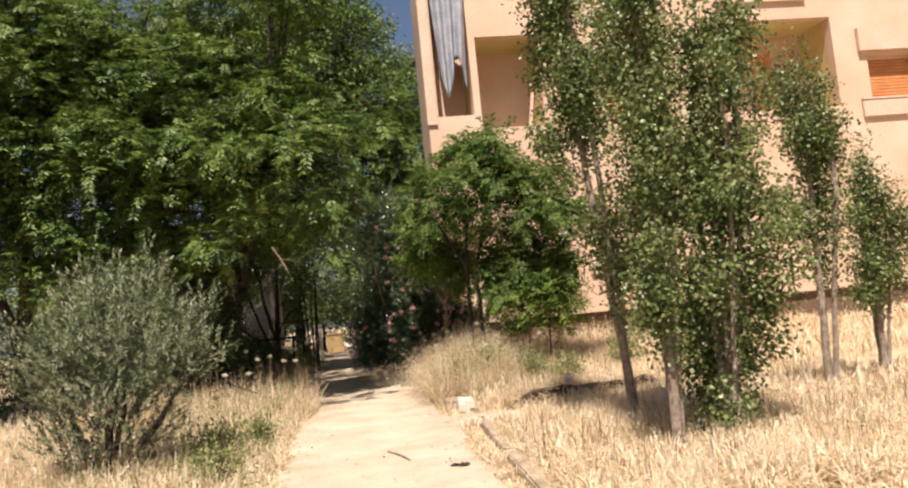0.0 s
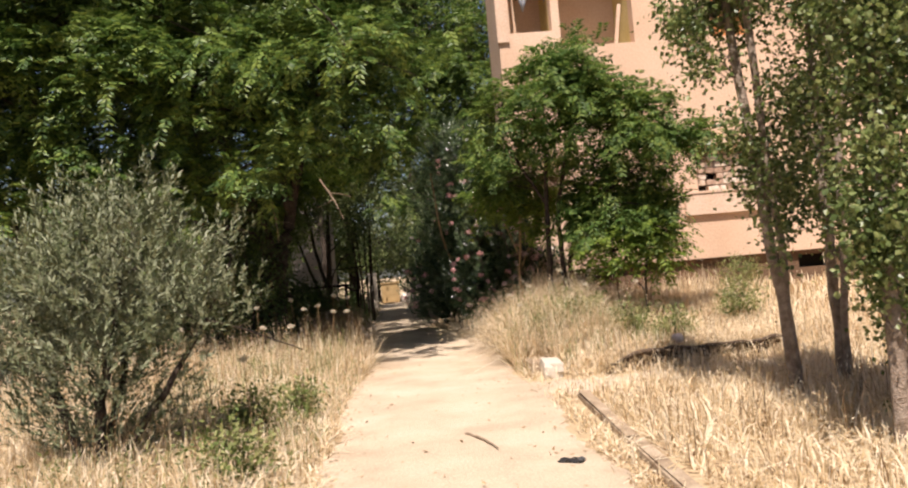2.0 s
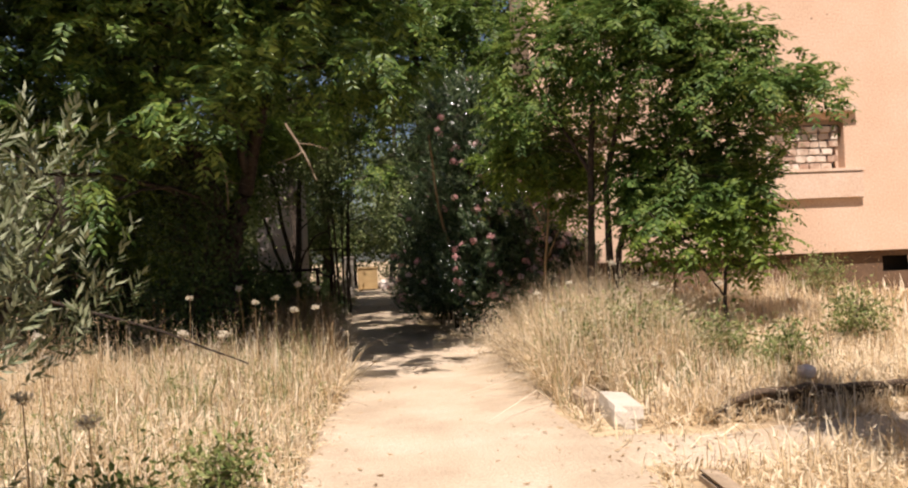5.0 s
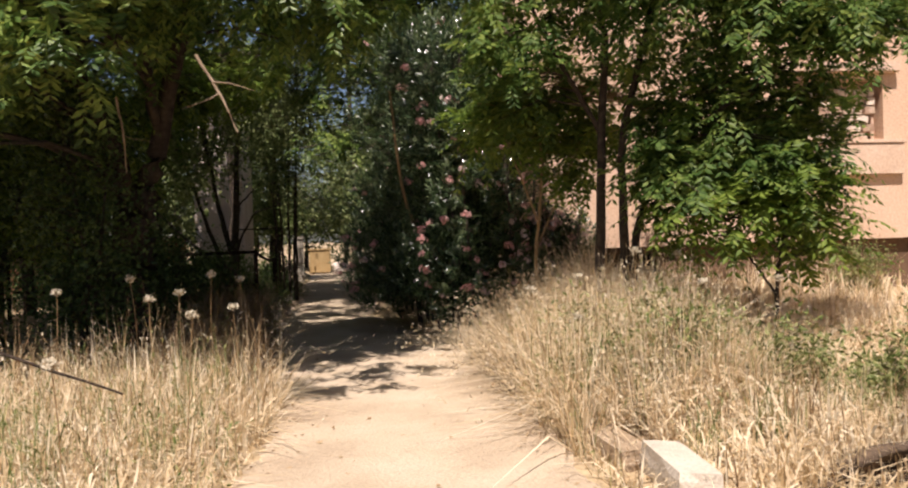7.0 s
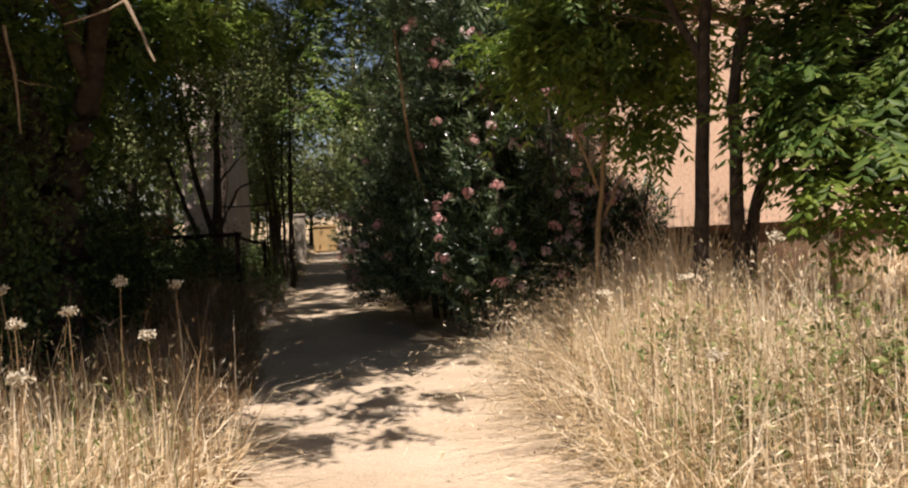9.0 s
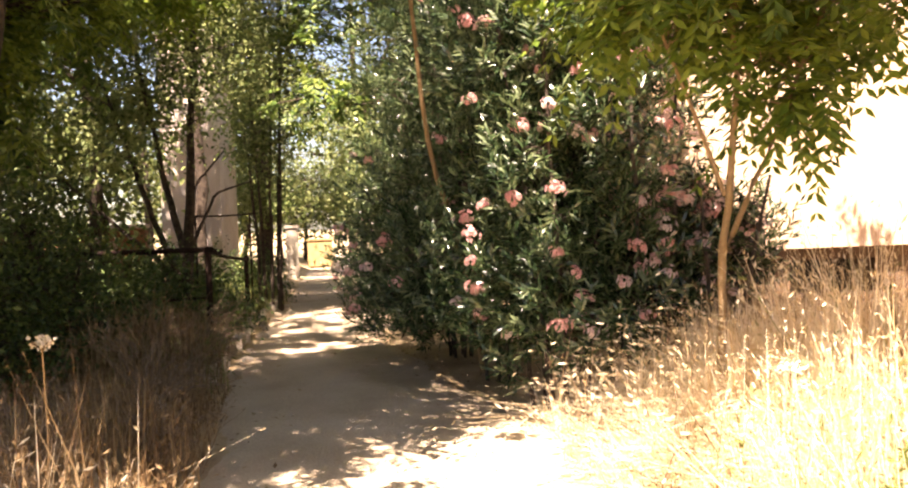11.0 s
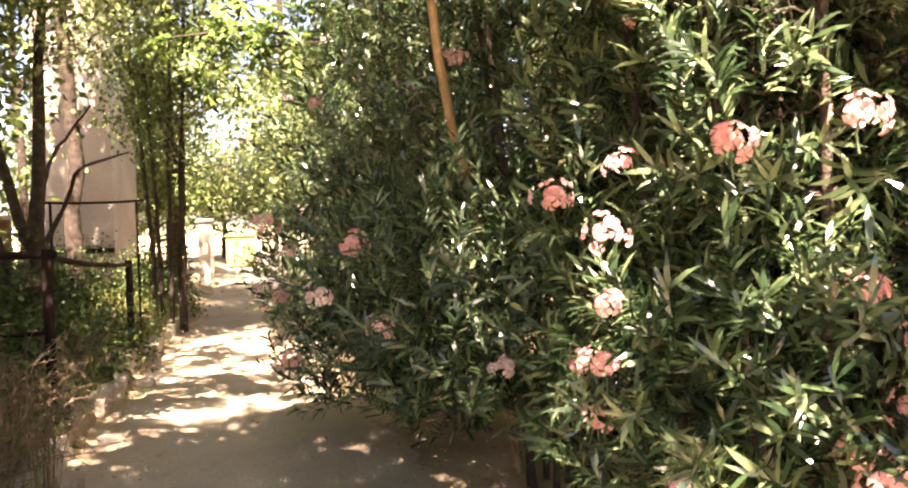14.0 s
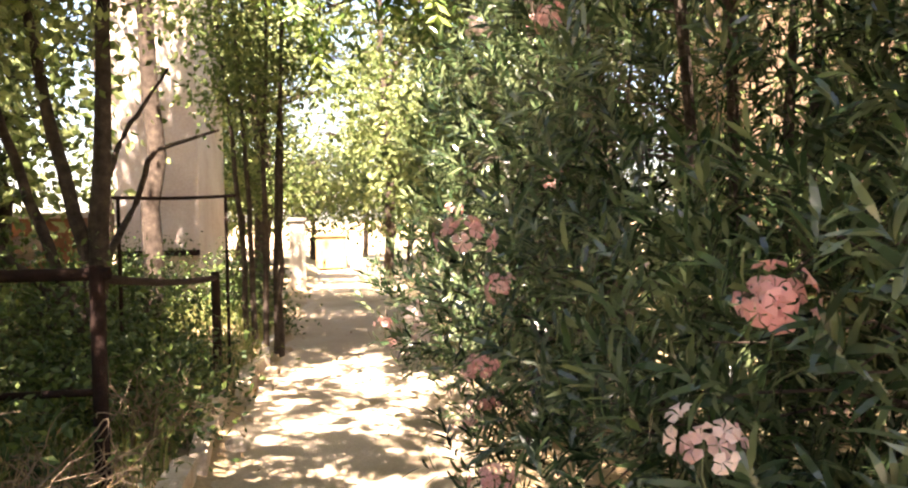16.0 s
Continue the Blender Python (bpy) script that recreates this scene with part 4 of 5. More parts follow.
plant("olive_bush", (-2.6, 8.75, 0.05),
      [[(-2.6, 8.75, 0, 0.05), (-2.5, 8.7, 0.7, 0.04), (-2.3, 8.7, 1.6, 0.015)], [(-2.65, 8.75, 0, 0.045), (-2.9, 8.8, 0.8, 0.03), (-3.1, 8.9, 1.5, 0.012)],
       [(-2.55, 8.7, 0, 0.04), (-2.1, 8.7, 0.6, 0.03), (-1.75, 8.9, 1.15, 0.016), (-1.5, 9.0, 1.7, 0.006)], [(-2.6, 8.8, 0, 0.04), (-2.5, 9.2, 0.8, 0.03), (-2.5, 9.4, 1.5, 0.012)]],
      [(-2.4, 8.8, 1.55, 0.75, 0.65, 0.5), (-2.9, 8.8, 1.3, 0.5, 0.55, 0.5), (-1.95, 8.8, 1.3, 0.45, 0.5, 0.42), (-2.25, 8.8, 2.05, 0.4, 0.4, 0.25), (-2.65, 8.8, 2.0, 0.3, 0.3, 0.22), (-2.5, 8.75, 0.95, 0.7, 0.6, 0.35), (-1.5, 8.95, 1.3, 0.25, 0.22, 0.17), (-1.55, 9.0, 1.75, 0.12, 0.12, 0.12), (-2.65, 8.95, 0.5, 0.8, 0.5, 0.35)],
      1450, olive_leaves, M_OLIVE, M_BARK, "rounded grey-green olive bush beside the path", "bush", twig=0.005, hollow=1.8, sides=6)


def oleander_leaves(c, o):
    return shoots(c, o, 17, 0.25, 0.105, 0.16, 0.55, 0.85, True)


def flower_mesh(mat, seed):
    """One five-petalled flower: broad cupped petals joined at the throat."""
    r = np.random.default_rng(seed)
    v, f = [(0, 0, -0.012)], []
    for k in range(5):
        an = k * 2 * np.pi / 5 + r.uniform(-0.12, 0.12)
        ln, lift = r.uniform(0.021, 0.028), r.uniform(0.1, 0.5)
        a = np.array([math.cos(an), math.sin(an), 0])
        b = np.array([-math.sin(an), math.cos(an), 0])
        n = len(v)
        v += [tuple(a * ln * q + b * w + np.array([0, 0, ln * q * lift - 0.4 * ln * q * q * q])) for q, w in ((0.4, -0.005), (0.4, 0.005), (0.85, -0.011), (0.85, 0.012), (1.05, 0.003))]
        f += [(0, n, n + 1), (n, n + 2, n + 1), (n + 1, n + 2, n + 3), (n + 2, n + 4, n + 3)]
    return mesh_np("flower", v, f, mat)


def stalk_mesh(mat):
    t = Tubes(4)
    t.add([(0, 0, -0.1), (0.01, 0, -0.05), (0, 0, 0.01)], [0.004, 0.0035, 0.003])
    return t.mesh("flower_head", mat)


FLOWERS = [flower_mesh(M_PETAL, k) for k in (1, 2, 3)]
PALE = [flower_mesh(M_PALEPETAL, k) for k in (4, 5)]
STALK = stalk_mesh(M_OLEANDER)


def flower_head(bush, place, pale, size):
    """A stalk that ends in a rounded head of single flowers."""
    stalk = part("flower_head", STALK, None, bush, "pale pink flower head" if pale else "salmon pink flower head")
    stalk.matrix_basis = pose(*place, *rng.uniform(-25, 25, 2), float(rng.uniform(0, 360))) @ Matrix.Diagonal((size, size, size, 1))
    kinds = PALE if pale else FLOWERS
    n = int(rng.integers(8, 15))
    for k in range(n):
        t = (k + 0.5) / n
        z, an = 1 - 1.5 * t, k * 2.4 + float(rng.uniform(-0.3, 0.3))
        w = math.sqrt(max(0.0, 1 - z * z))
        d = Vector((w * math.cos(an), w * math.sin(an), z))
        fl = part("flower", kinds[int(rng.integers(len(kinds)))], None, stalk)
        at = Vector((d.x, d.y, d.z * 0.8)) * float(rng.uniform(0.025, 0.085))
        fl.matrix_basis = Matrix.Translation(at) @ d.to_track_quat("Z", "Y").to_matrix().to_4x4() @ Matrix.Rotation(float(rng.uniform(0, 6)), 4, "Z")


def oleander(place, blobs, count, flowers, pale, label, stems=6, away=(-0.6, -0.8, 0.1), heads=()):
    x, y, z = place
    rows = []
    top = max(b[2] + b[5] for b in blobs)
    for k in range(stems):
        an = k * 2 * math.pi / stems + 0.4
        ex, ey = math.cos(an), math.sin(an)
        rows.append([(x + ex * 0.12, y + ey * 0.12, z - 0.1, 0.02), (x + ex * 0.25, y + ey * 0.25, z + top * 0.35, 0.016), (x + ex * 0.45, y + ey * 0.4, z + top * 0.8, 0.01)])
    ob = plant("oleander_bush", place, rows, blobs, count, oleander_leaves, M_OLEANDER, M_BARK, label, "bush", "oleanders by the path", twig=0.007, hollow=2.2, sides=6)
    for q in heads:
        flower_head(ob, np.array(q) - np.array(place), rng.uniform() < pale * 0.6, float(rng.uniform(0.95, 1.25)))
    # further clusters sit on the outside of the crown, towards the light
    b = np.asarray(blobs, float)
    placed = 0
    while placed < flowers:
        k = rng.integers(len(b))
        d = unit(spheredirs(1)[0] + np.array(away) * 0.9)
        q = b[k, :3] + d * b[k, 3:] * rng.uniform(0.98, 1.1)
        if any(np.sum(((q - w[:3]) / w[3:]) ** 2) < 0.85 for w in b) or q[2] < 0.6 or over_path(q[None])[0]:
            continue
        flower_head(ob, q - np.array(place), rng.uniform() < pale, float(rng.uniform(0.75, 1.15)))
        placed += 1
    return ob


oleander((1.55, 19.0, 0.1), [(1.45, 18.85, 1.1, 0.55, 0.55, 0.5), (1.4, 18.9, 0.6, 0.45, 0.45, 0.35), (1.5, 18.95, 1.9, 0.6, 0.6, 0.65), (1.45, 19.05, 2.8, 0.65, 0.65, 0.7), (1.4, 19.4, 3.8, 0.75, 0.75, 0.65)],
         1400, 21, 0.15, "tall dark oleander bush full of pink flowers", 6, (-0.4, -0.9, 0.1),
         [(0.94, 18.5, 2.37), (1.25, 18.35, 2.15), (0.88, 18.42, 1.23), (0.9, 18.46, 1.42), (0.94, 18.6, 1.03), (0.99, 18.9, 0.98)])
oleander((2.1, 18.3, 0.35), [(2.05, 18.25, 1.25, 0.45, 0.3, 0.5), (1.95, 18.3, 0.8, 0.5, 0.3, 0.35), (2.0, 18.25, 2.1, 0.5, 0.35, 0.6), (1.95, 18.3, 3.0, 0.5, 0.4, 0.55)],
         800, 27, 0.3, "oleander in front of the building with pink flowers", 5, (-0.1, -0.9, 0.1),
         [(2.0, 18.1, 1.14), (2.08, 18.05, 1.2), (2.05, 18.1, 2.6), (2.3, 18.05, 1.6)])
oleander((1.6, 18.5, 0.2), [(1.5, 18.45, 1.05, 0.42, 0.4, 0.5), (1.5, 18.5, 1.9, 0.42, 0.38, 0.6), (1.55, 18.5, 2.8, 0.45, 0.4, 0.6)],
         560, 6, 0.35, "oleander crowded between two others with pink flowers", 5, (-0.2, -0.9, 0.1),
         [(1.16, 18.27, 1.66), (1.42, 18.1, 1.71), (1.4, 18.06, 1.27), (1.39, 17.98, 0.8)])
oleander((2.6, 18.3, 0.4), [(2.45, 18.3, 1.3, 0.35, 0.22, 0.4), (2.8, 18.32, 1.25, 0.3, 0.2, 0.35)],
         260, 17, 0.55, "lower oleander with pale pink flowers by the wall", 5, (-0.1, -0.9, 0.1),
         [(2.53, 18.1, 1.54), (2.63, 18.08, 1.69)])
oleander((1.45, 20.5, 0.05), [(0.98, 20.3, 1.15, 0.75, 0.75, 0.5), (1.05, 20.4, 0.6, 0.6, 0.65, 0.35), (1.5, 20.5, 2.0, 0.6, 0.6, 0.7), (1.55, 20.6, 3.2, 0.7, 0.65, 0.85), (1.85, 19.85, 1.5, 0.38, 0.6, 0.8), (1.85, 19.9, 2.7, 0.38, 0.6, 0.8)],
         1700, 7, 0.1, "dark leafy oleander standing against the building corner", 6, (-0.8, -0.6, 0.0), [(0.19, 19.95, 1.14), (0.45, 19.85, 1.0)])
oleander((1.3, 21.9, 0.05), [(0.8, 21.8, 1.1, 0.85, 0.8, 0.55), (1.0, 21.8, 2.0, 0.9, 0.8, 0.8), (1.15, 22.0, 3.2, 0.95, 0.9, 0.85), (1.2, 22.2, 4.4, 0.9, 0.9, 0.8), (0.6, 21.7, 0.55, 0.6, 0.6, 0.35), (1.2, 21.7, 0.6, 0.5, 0.6, 0.4)],
         1800, 13, 0.1, "tall leafy oleander leaning over the path", 7, (-0.9, -0.45, 0.0), [(-0.03, 21.1, 1.47)])
oleander((1.3, 24.3, 0.0), [(0.7, 24.2, 1.0, 0.9, 0.9, 0.7), (0.8, 23.9, 0.5, 0.7, 0.7, 0.35), (0.85, 24.3, 2.0, 0.8, 0.9, 0.7), (1.35, 24.4, 3.2, 0.75, 0.9, 0.9)],
         1050, 6, 0.2, "oleander bush with few flowers further along the path", 6, (-0.9, -0.4, 0.0))
oleander((1.7, 27.5, 0.0), [(1.6, 27.4, 1.1, 0.8, 1.0, 1.0), (1.5, 27.5, 2.8, 0.9, 1.0, 1.1)],
         500, 3, 0.2, "far oleander bush in dappled light", 6, (-0.9, -0.4, 0.0))
stick("bare_stem", [(1.35, 20.75, 0.0, 0.03), (1.2, 20.6, 0.9, 0.028), (1.02, 20.38, 1.55, 0.026), (0.86, 20.2, 2.0, 0.024), (0.72, 20.05, 2.8, 0.022), (0.66, 20.0, 3.6, 0.018)], M_TANSTEM, "bare tan stem rising through the oleander")


def shrub_leaves(c, o):
    return broad(c, o, 28, 0.2, 0.06, 0.55)


for n, (x, y, h, r) in enumerate(((-3.4, 20.2, 1.2, 0.9), (-5.2, 19.0, 1.8, 1.1), (-7.2, 18.4, 2.2, 1.3), (-9.3, 18.0, 3.0, 1.6), (-2.9, 24.6, 1.0, 0.9), (-4.6, 25.0, 1.5, 1.2), (-7.4, 22.5, 2.6, 1.6),
                                 (-2.6, 26.8, 0.9, 0.7), (-10.5, 16.5, 4.5, 1.7), (-6.5, 27, 2.4, 1.6), (-3.7, 28.8, 0.9, 0.8), (-2.2, 22.2, 0.55, 0.5), (-3.1, 17.9, 2.6, 0.7),  (-2.0, 23.9, 0.6, 0.5), (-3.2, 23.0, 0.8, 0.7), (-1.8, 29.6, 0.8, 0.5), (-3.6, 31.0, 0.9, 0.8), (-1.9, 25.2, 0.4, 0.4), (-3.0, 21.4, 1.5, 0.8), (2.6, 22.2, 3.2, 0.75), (3.3, 24.0, 3.6, 0.95), (2.7, 26.0, 3.2, 0.85),  (-4.3, 23.3, 2.2, 1.0))):
    plant("shrub", (x, y, 0.1), [[(x, y, 0, 0.05), (x + 0.1, y, h * 0.5, 0.035), (x - 0.1, y, h, 0.012)], [(x + 0.05, y, 0, 0.04), (x + r * 0.5, y - 0.1, h * 0.8, 0.012)]],
          [(x, y, h * 0.6, r, r * 0.8, h * 0.62), (x + r * 0.4, y - r * 0.2, h * 0.35, r * 0.6, r * 0.6, h * 0.4)], int(170 + 60 * r * h), shrub_leaves, M_SHRUB, M_BARK, "dense dark green shrub in the shade of trees", "bush", "shrubs under the trees", twig=0.008, sides=5)


def far_leaves(c, o):
    return broad(c, o, 28, 0.34, 0.16, 0.6)


def slim_leaves(c, o):
    return broad(c, o, 26, 0.17, 0.08, 0.55)


# slender trees left of the shaded path
plant("slender_tree", (-2.25, 24.90, 0),
      [[(-2.25, 24.90, -0.1, 0.1), (-2.22, 24.90, 1.0, 0.085), (-2.15, 24.90, 2.4, 0.06), (-2.00, 24.80, 4.5, 0.03)],
       [(-2.22, 24.90, 0.9, 0.06), (-2.45, 24.90, 2.0, 0.05), (-2.80, 24.80, 4.0, 0.025)],
       [(-2.20, 24.90, 1.2, 0.035), (-2.12, 25.55, 1.62, 0.026), (-1.78, 24.80, 2.05, 0.02), (-1.30, 24.80, 2.2, 0.01)],
       [(-2.18, 24.90, 1.7, 0.03), (-2.2, 25.55, 2.2, 0.022), (-1.65, 24.80, 2.65, 0.01)],
       [(-2.30, 24.90, 0.7, 0.05), (-2.75, 25.00, 1.8, 0.04), (-3.30, 25.00, 3.6, 0.02)], [(-2.30, 24.90, 0.8, 0.04), (-3.10, 25.00, 1.5, 0.03), (-4.00, 24.90, 2.4, 0.015)]],
      [(-2.50, 24.70, 3.8, 1.1, 0.9, 0.9), (-3.30, 24.70, 3.0, 0.8, 0.7, 0.8), (-1.90, 24.70, 4.4, 0.9, 0.8, 0.8), (-3.10, 24.60, 5.0, 1.2, 0.9, 0.9), (-4.00, 24.70, 2.6, 0.8, 0.6, 0.6), (-4.6, 24.6, 3.6, 1.0, 0.7, 0.9), (-5.2, 24.6, 2.5, 0.8, 0.6, 0.6)],
      720, slim_leaves, M_FAR, M_BARK, "dark many-branched tree before the pale wall", "tree", twig=0.01, sides=7, pad=(0.2, 0.2, 0.16))
rows = []
for dx, dy, lean in ((0, 0, 0.1), (0.1, 0.1, 0.2), (-0.12, 0.05, -0.2), (0.17, -0.06, 0.12), (-0.2, 0.1, -0.35)):
    x, y = -1.3 + dx, 27.8 + dy
    rows.append([(x, y, -0.1, 0.038), (x + lean * 0.15, y, 1.5, 0.032), (x + lean * 0.5, y, 3.0, 0.024), (x + lean * 1.2, y, 5.2, 0.01)])
plant("slender_tree", (-1.4, 27.8, 0), rows, [(-1.5, 27.6, 4.0, 0.9, 0.8, 1.1), (-1.1, 27.6, 5.4, 1.1, 0.9, 1.0), (-1.9, 27.7, 5.2, 0.8, 0.7, 0.9), (-1.4, 27.6, 2.9, 0.6, 0.5, 0.5)],
      480, slim_leaves, M_FAR, M_BARK, "clump of thin upright stems with light leaves", "tree", twig=0.008, sides=6)
for n, (x, y, h, r) in enumerate(((2.6, 32.0, 4.6, 1.7), (1.9, 37.0, 5.5, 1.8), (-3.6, 43.5, 5.0, 2.0), (3.5, 44.5, 6.0, 2.4), (0.3, 50.0, 7.0, 3.0), (-5.5, 50, 8.0, 3.2), (6.5, 52, 8.0, 3.2),
                                 (-8.5, 29.5, 5.0, 2.2), (-9.5, 36.0, 6.5, 2.6), (-12.0, 24.0, 6.0, 2.4), (-13.0, 19.0, 6.0, 2.4), (-14, 40, 8, 3.4), (-4.7, 29.3, 5.0, 1.2), (-1.6, 47.0, 4.0, 2.0), (1.8, 46.5, 4.0, 2.0), (4.2, 40, 5, 2), (-4.6, 38.5, 5, 1.6), (2.9, 34.5, 4.0, 1.4))):
    zc = h * 0.62
    plant("background_tree", (x, y, 0), [[(x, y, -0.1, 0.13), (x + 0.1, y, h * 0.3, 0.1), (x - 0.1, y, h * 0.7, 0.05), (x, y, h, 0.02)]],
          [(x, y - 0.2, zc, r, r, h * 0.4), (x - r * 0.5, y - 0.5, zc * 0.8, r * 0.7, r * 0.7, h * 0.28), (x + r * 0.5, y - 0.3, zc * 1.15, r * 0.7, r * 0.7, h * 0.28)],
          int(70 + 55 * r), far_leaves, M_FAR, M_BARK, "light green leafy tree beyond the path", "tree", "trees in the distance", twig=0.012, sides=6)


# ---- dry grass ----
def straw(name, xy, height, mat, label, bend=1.6, width=0.0032, heads=0.76, spikelet=0.034):
    n = len(xy)
    z = ground_z(xy[:, 0], xy[:, 1]) - 0.03
    p = np.column_stack([xy, z])
    h = height * rng.uniform(0.35, 1.25, n)
    az = rng.uniform(0, 2 * np.pi, n)
    lean = rng.uniform(0.02, 1, n) ** 1.1 * bend
    way = np.column_stack([np.cos(az), np.sin(az), np.zeros(n)])
    up = np.array([0, 0, 1.0])
    mid = p + way * (h * lean * 0.3)[:, None] + up * (h * 0.55 * (1 - 0.2 * lean))[:, None]
    tip = p + way * (h * lean * 0.95)[:, None] + up * (h * (1 - 0.42 * lean))[:, None]
    yaw = az + np.pi / 2 + rng.normal(0, 0.5, n)
    s = np.column_stack([np.cos(yaw), np.sin(yaw), np.zeros(n)]) * (width * rng.uniform(0.6, 1.5, n))[:, None]
    v = np.stack([p - s, p + s, mid + s * 0.8, mid - s * 0.8, tip], 1).reshape(-1, 3)
    f = (np.array([[0, 1, 2], [0, 2, 3], [3, 2, 4]])[None] + 5 * np.arange(n)[:, None, None]).reshape(-1, 3)
    vs, fs, count = [v], [f], len(v)
    for k in range(2 if heads < 0.8 else 3):
        pick = np.flatnonzero(rng.uniform(size=n) < heads)
        t = rng.uniform(0.45, 1.0, len(pick))[:, None]
        at = mid[pick] * (1 - t) + tip[pick] * t
        d = unit(spheredirs(len(pick)) * 0.9 + unit(tip[pick] - mid[pick]))
        ls = rng.uniform(0.5, 1.5, len(pick)) * spikelet
        hv, hf = blades4(at, d, spheredirs(len(pick)), ls, ls * rng.uniform(0.14, 0.28, len(pick)))
        vs.append(hv)
        fs.append(hf + count)
        count += len(hv)
    ob = new(name, mesh_np(name, np.concatenate(vs), np.concatenate(fs), mat))
    return tagged(ob, label, "grass", kind="stuff")


def scatter(n, x0, x1, y0, y1, clump=14, spread=0.1, fray=0.1):
    m = n // clump
    c = np.column_stack([rng.uniform(x0, x1, m), rng.uniform(y0, y1, m)])
    q = np.repeat(c, clump, 0) + rng.normal(0, spread, (m * clump, 2))
    le, re = np.interp(q[:, 1], *L_EDGE), np.interp(q[:, 1], *R_EDGE)
    off = np.abs(rng.normal(0, fray, len(q))) + 0.02
    ok = (q[:, 0] < le - off) | (q[:, 0] > re + off)
    ok &= ~((q[:, 0] > 1.2) & (q[:, 0] < 4.3) & (q[:, 1] > 11.0) & (q[:, 1] < 12.15)) | (rng.uniform(size=len(q)) < 0.06)
    ok &= ~((np.abs(q[:, 0] - 1.55) < 0.11) & (q[:, 1] < 10.75))
    ok &= (np.abs(q[:, 0] - 1.63) > 0.2) | (np.abs(q[:, 1] - 12.8) > 0.75)
    ok &= ~((q[:, 1] > 18.5) & (q[:, 0] > 2.2))
    return q[ok]


def tall(q, base, amount):
    """Grass height over the ground, in patches."""
    w = np.array([noise.noise(Vector((a * 0.55, b * 0.55, 3.1))) + 0.5 * noise.noise(Vector((a * 1.9, b * 1.9, 8.0))) for a, b in q])
    return base + amount * w


def right_height(q):
    x, y = q[:, 0], q[:, 1]
    h = tall(q, 0.3, 0.2)
    h += 0.55 * step(12.9, 14.0, y) * step(17.4, 16.4, y) * step(3.2, 2.6, x) + 0.25 * step(16, 17.5, y)
    h -= 0.15 * step(2.2, 1.3, x) * (y < 12.9)
    return np.clip(h, 0.08, 1.1)


def left_height(q):
    x, y = q[:, 0], q[:, 1]
    h = tall(q, 0.38, 0.3) + 0.36 * step(12.8, 15, y) - 0.2 * step(-1.3, -0.8, x) * step(14.5, 12.5, y)
    return np.clip(h, 0.1, 1.15)


q = scatter(21000, -5.5, -0.7, 5.5, 15.9)
straw("dry_grass", q, left_height(q), M_STRAW, "tall dry golden grass along the path")
q = scatter(30000, -5.5, -0.7, 5.5, 15.9, 20, 0.16)
straw("matted_grass", q, 0.6 * left_height(q) + 0.12, M_STRAW, "matted dry golden grass along the path", 2.1, 0.0075, 0.0)
q = scatter(9000, -12, -5.5, 5, 16, spread=0.2)
straw("dry_grass", q, np.clip(tall(q, 0.5, 0.3), 0.15, 1), M_STRAW, "dry golden grass under the tree line", 1.1, 0.01, 0.2)
q = scatter(20000, 1.1, 6.0, 5.0, 18.4)
straw("dry_grass", q, right_height(q), M_STRAW, "dry golden grass before the building")
q = scatter(31000, 1.1, 6.0, 5.0, 18.4, 20, 0.16)
straw("matted_grass", q, 0.65 * right_height(q) + 0.1, M_STRAW, "matted dry golden grass before the building", 2.1, 0.0075, 0.0)
q = scatter(13000, 6.0, 15.5, 5.5, 18.5, spread=0.2)
straw("dry_grass", q, np.clip(tall(q, 0.35, 0.2), 0.1, 0.8), M_STRAW, "dry golden grass in the open yard", 1.2, 0.012, 0.25)
q = scatter(9000, 1.1, 2.7, 13.2, 16.4, 12, 0.08)
straw("dry_grass", q, right_height(q) * 1.1, M_STRAW, "waist-high straw between oleander and path")
q = scatter(7000, 1.12, 2.6, 15.3, 17.4, 12, 0.08)
straw("dry_grass", q, right_height(q) * 1.1, M_STRAW, "dense straw at the foot of the oleanders")
q = scatter(1900, 2.1, 6.2, 11.95, 12.45, 10, 0.07)
straw("dry_grass", q, tall(q, 0.32, 0.15), M_STRAW, "dry grass hanging over the earth bank", 1.9, 0.004, 0.5)
q = scatter(2000, -4.5, -0.7, 6, 16.3, 9, 0.06)
straw("seed_stalks", q, left_height(q) * 1.25, M_BROWNSTRAW, "brown seed stalks standing in the dry grass", 0.6, 0.0035, 0.9, 0.024)
q = scatter(3800, 1.1, 7.0, 6, 18.3, 9, 0.06)
straw("seed_stalks", q, right_height(q) * 1.3, M_BROWNSTRAW, "brown seed stalks standing in the dry grass", 0.6, 0.0035, 0.9, 0.024)
q = scatter(2500, -3.2, -0.8, 7, 15.6, 9, 0.06)
straw("green_grass", q, left_height(q) * 0.9, M_GREENWEED, "half-green weeds in the dry grass", 0.7, 0.004, 0.9, 0.04)
q = scatter(1200, 1.2, 3.4, 12.6, 16.4, 9, 0.06)
straw("green_grass", q, right_height(q) * 0.9, M_GREENWEED, "half-green weeds in the dry grass", 0.7, 0.004, 0.9, 0.04)
q = scatter(10000, -3.2, -0.9, 16.0, 22.3, 10, 0.08)
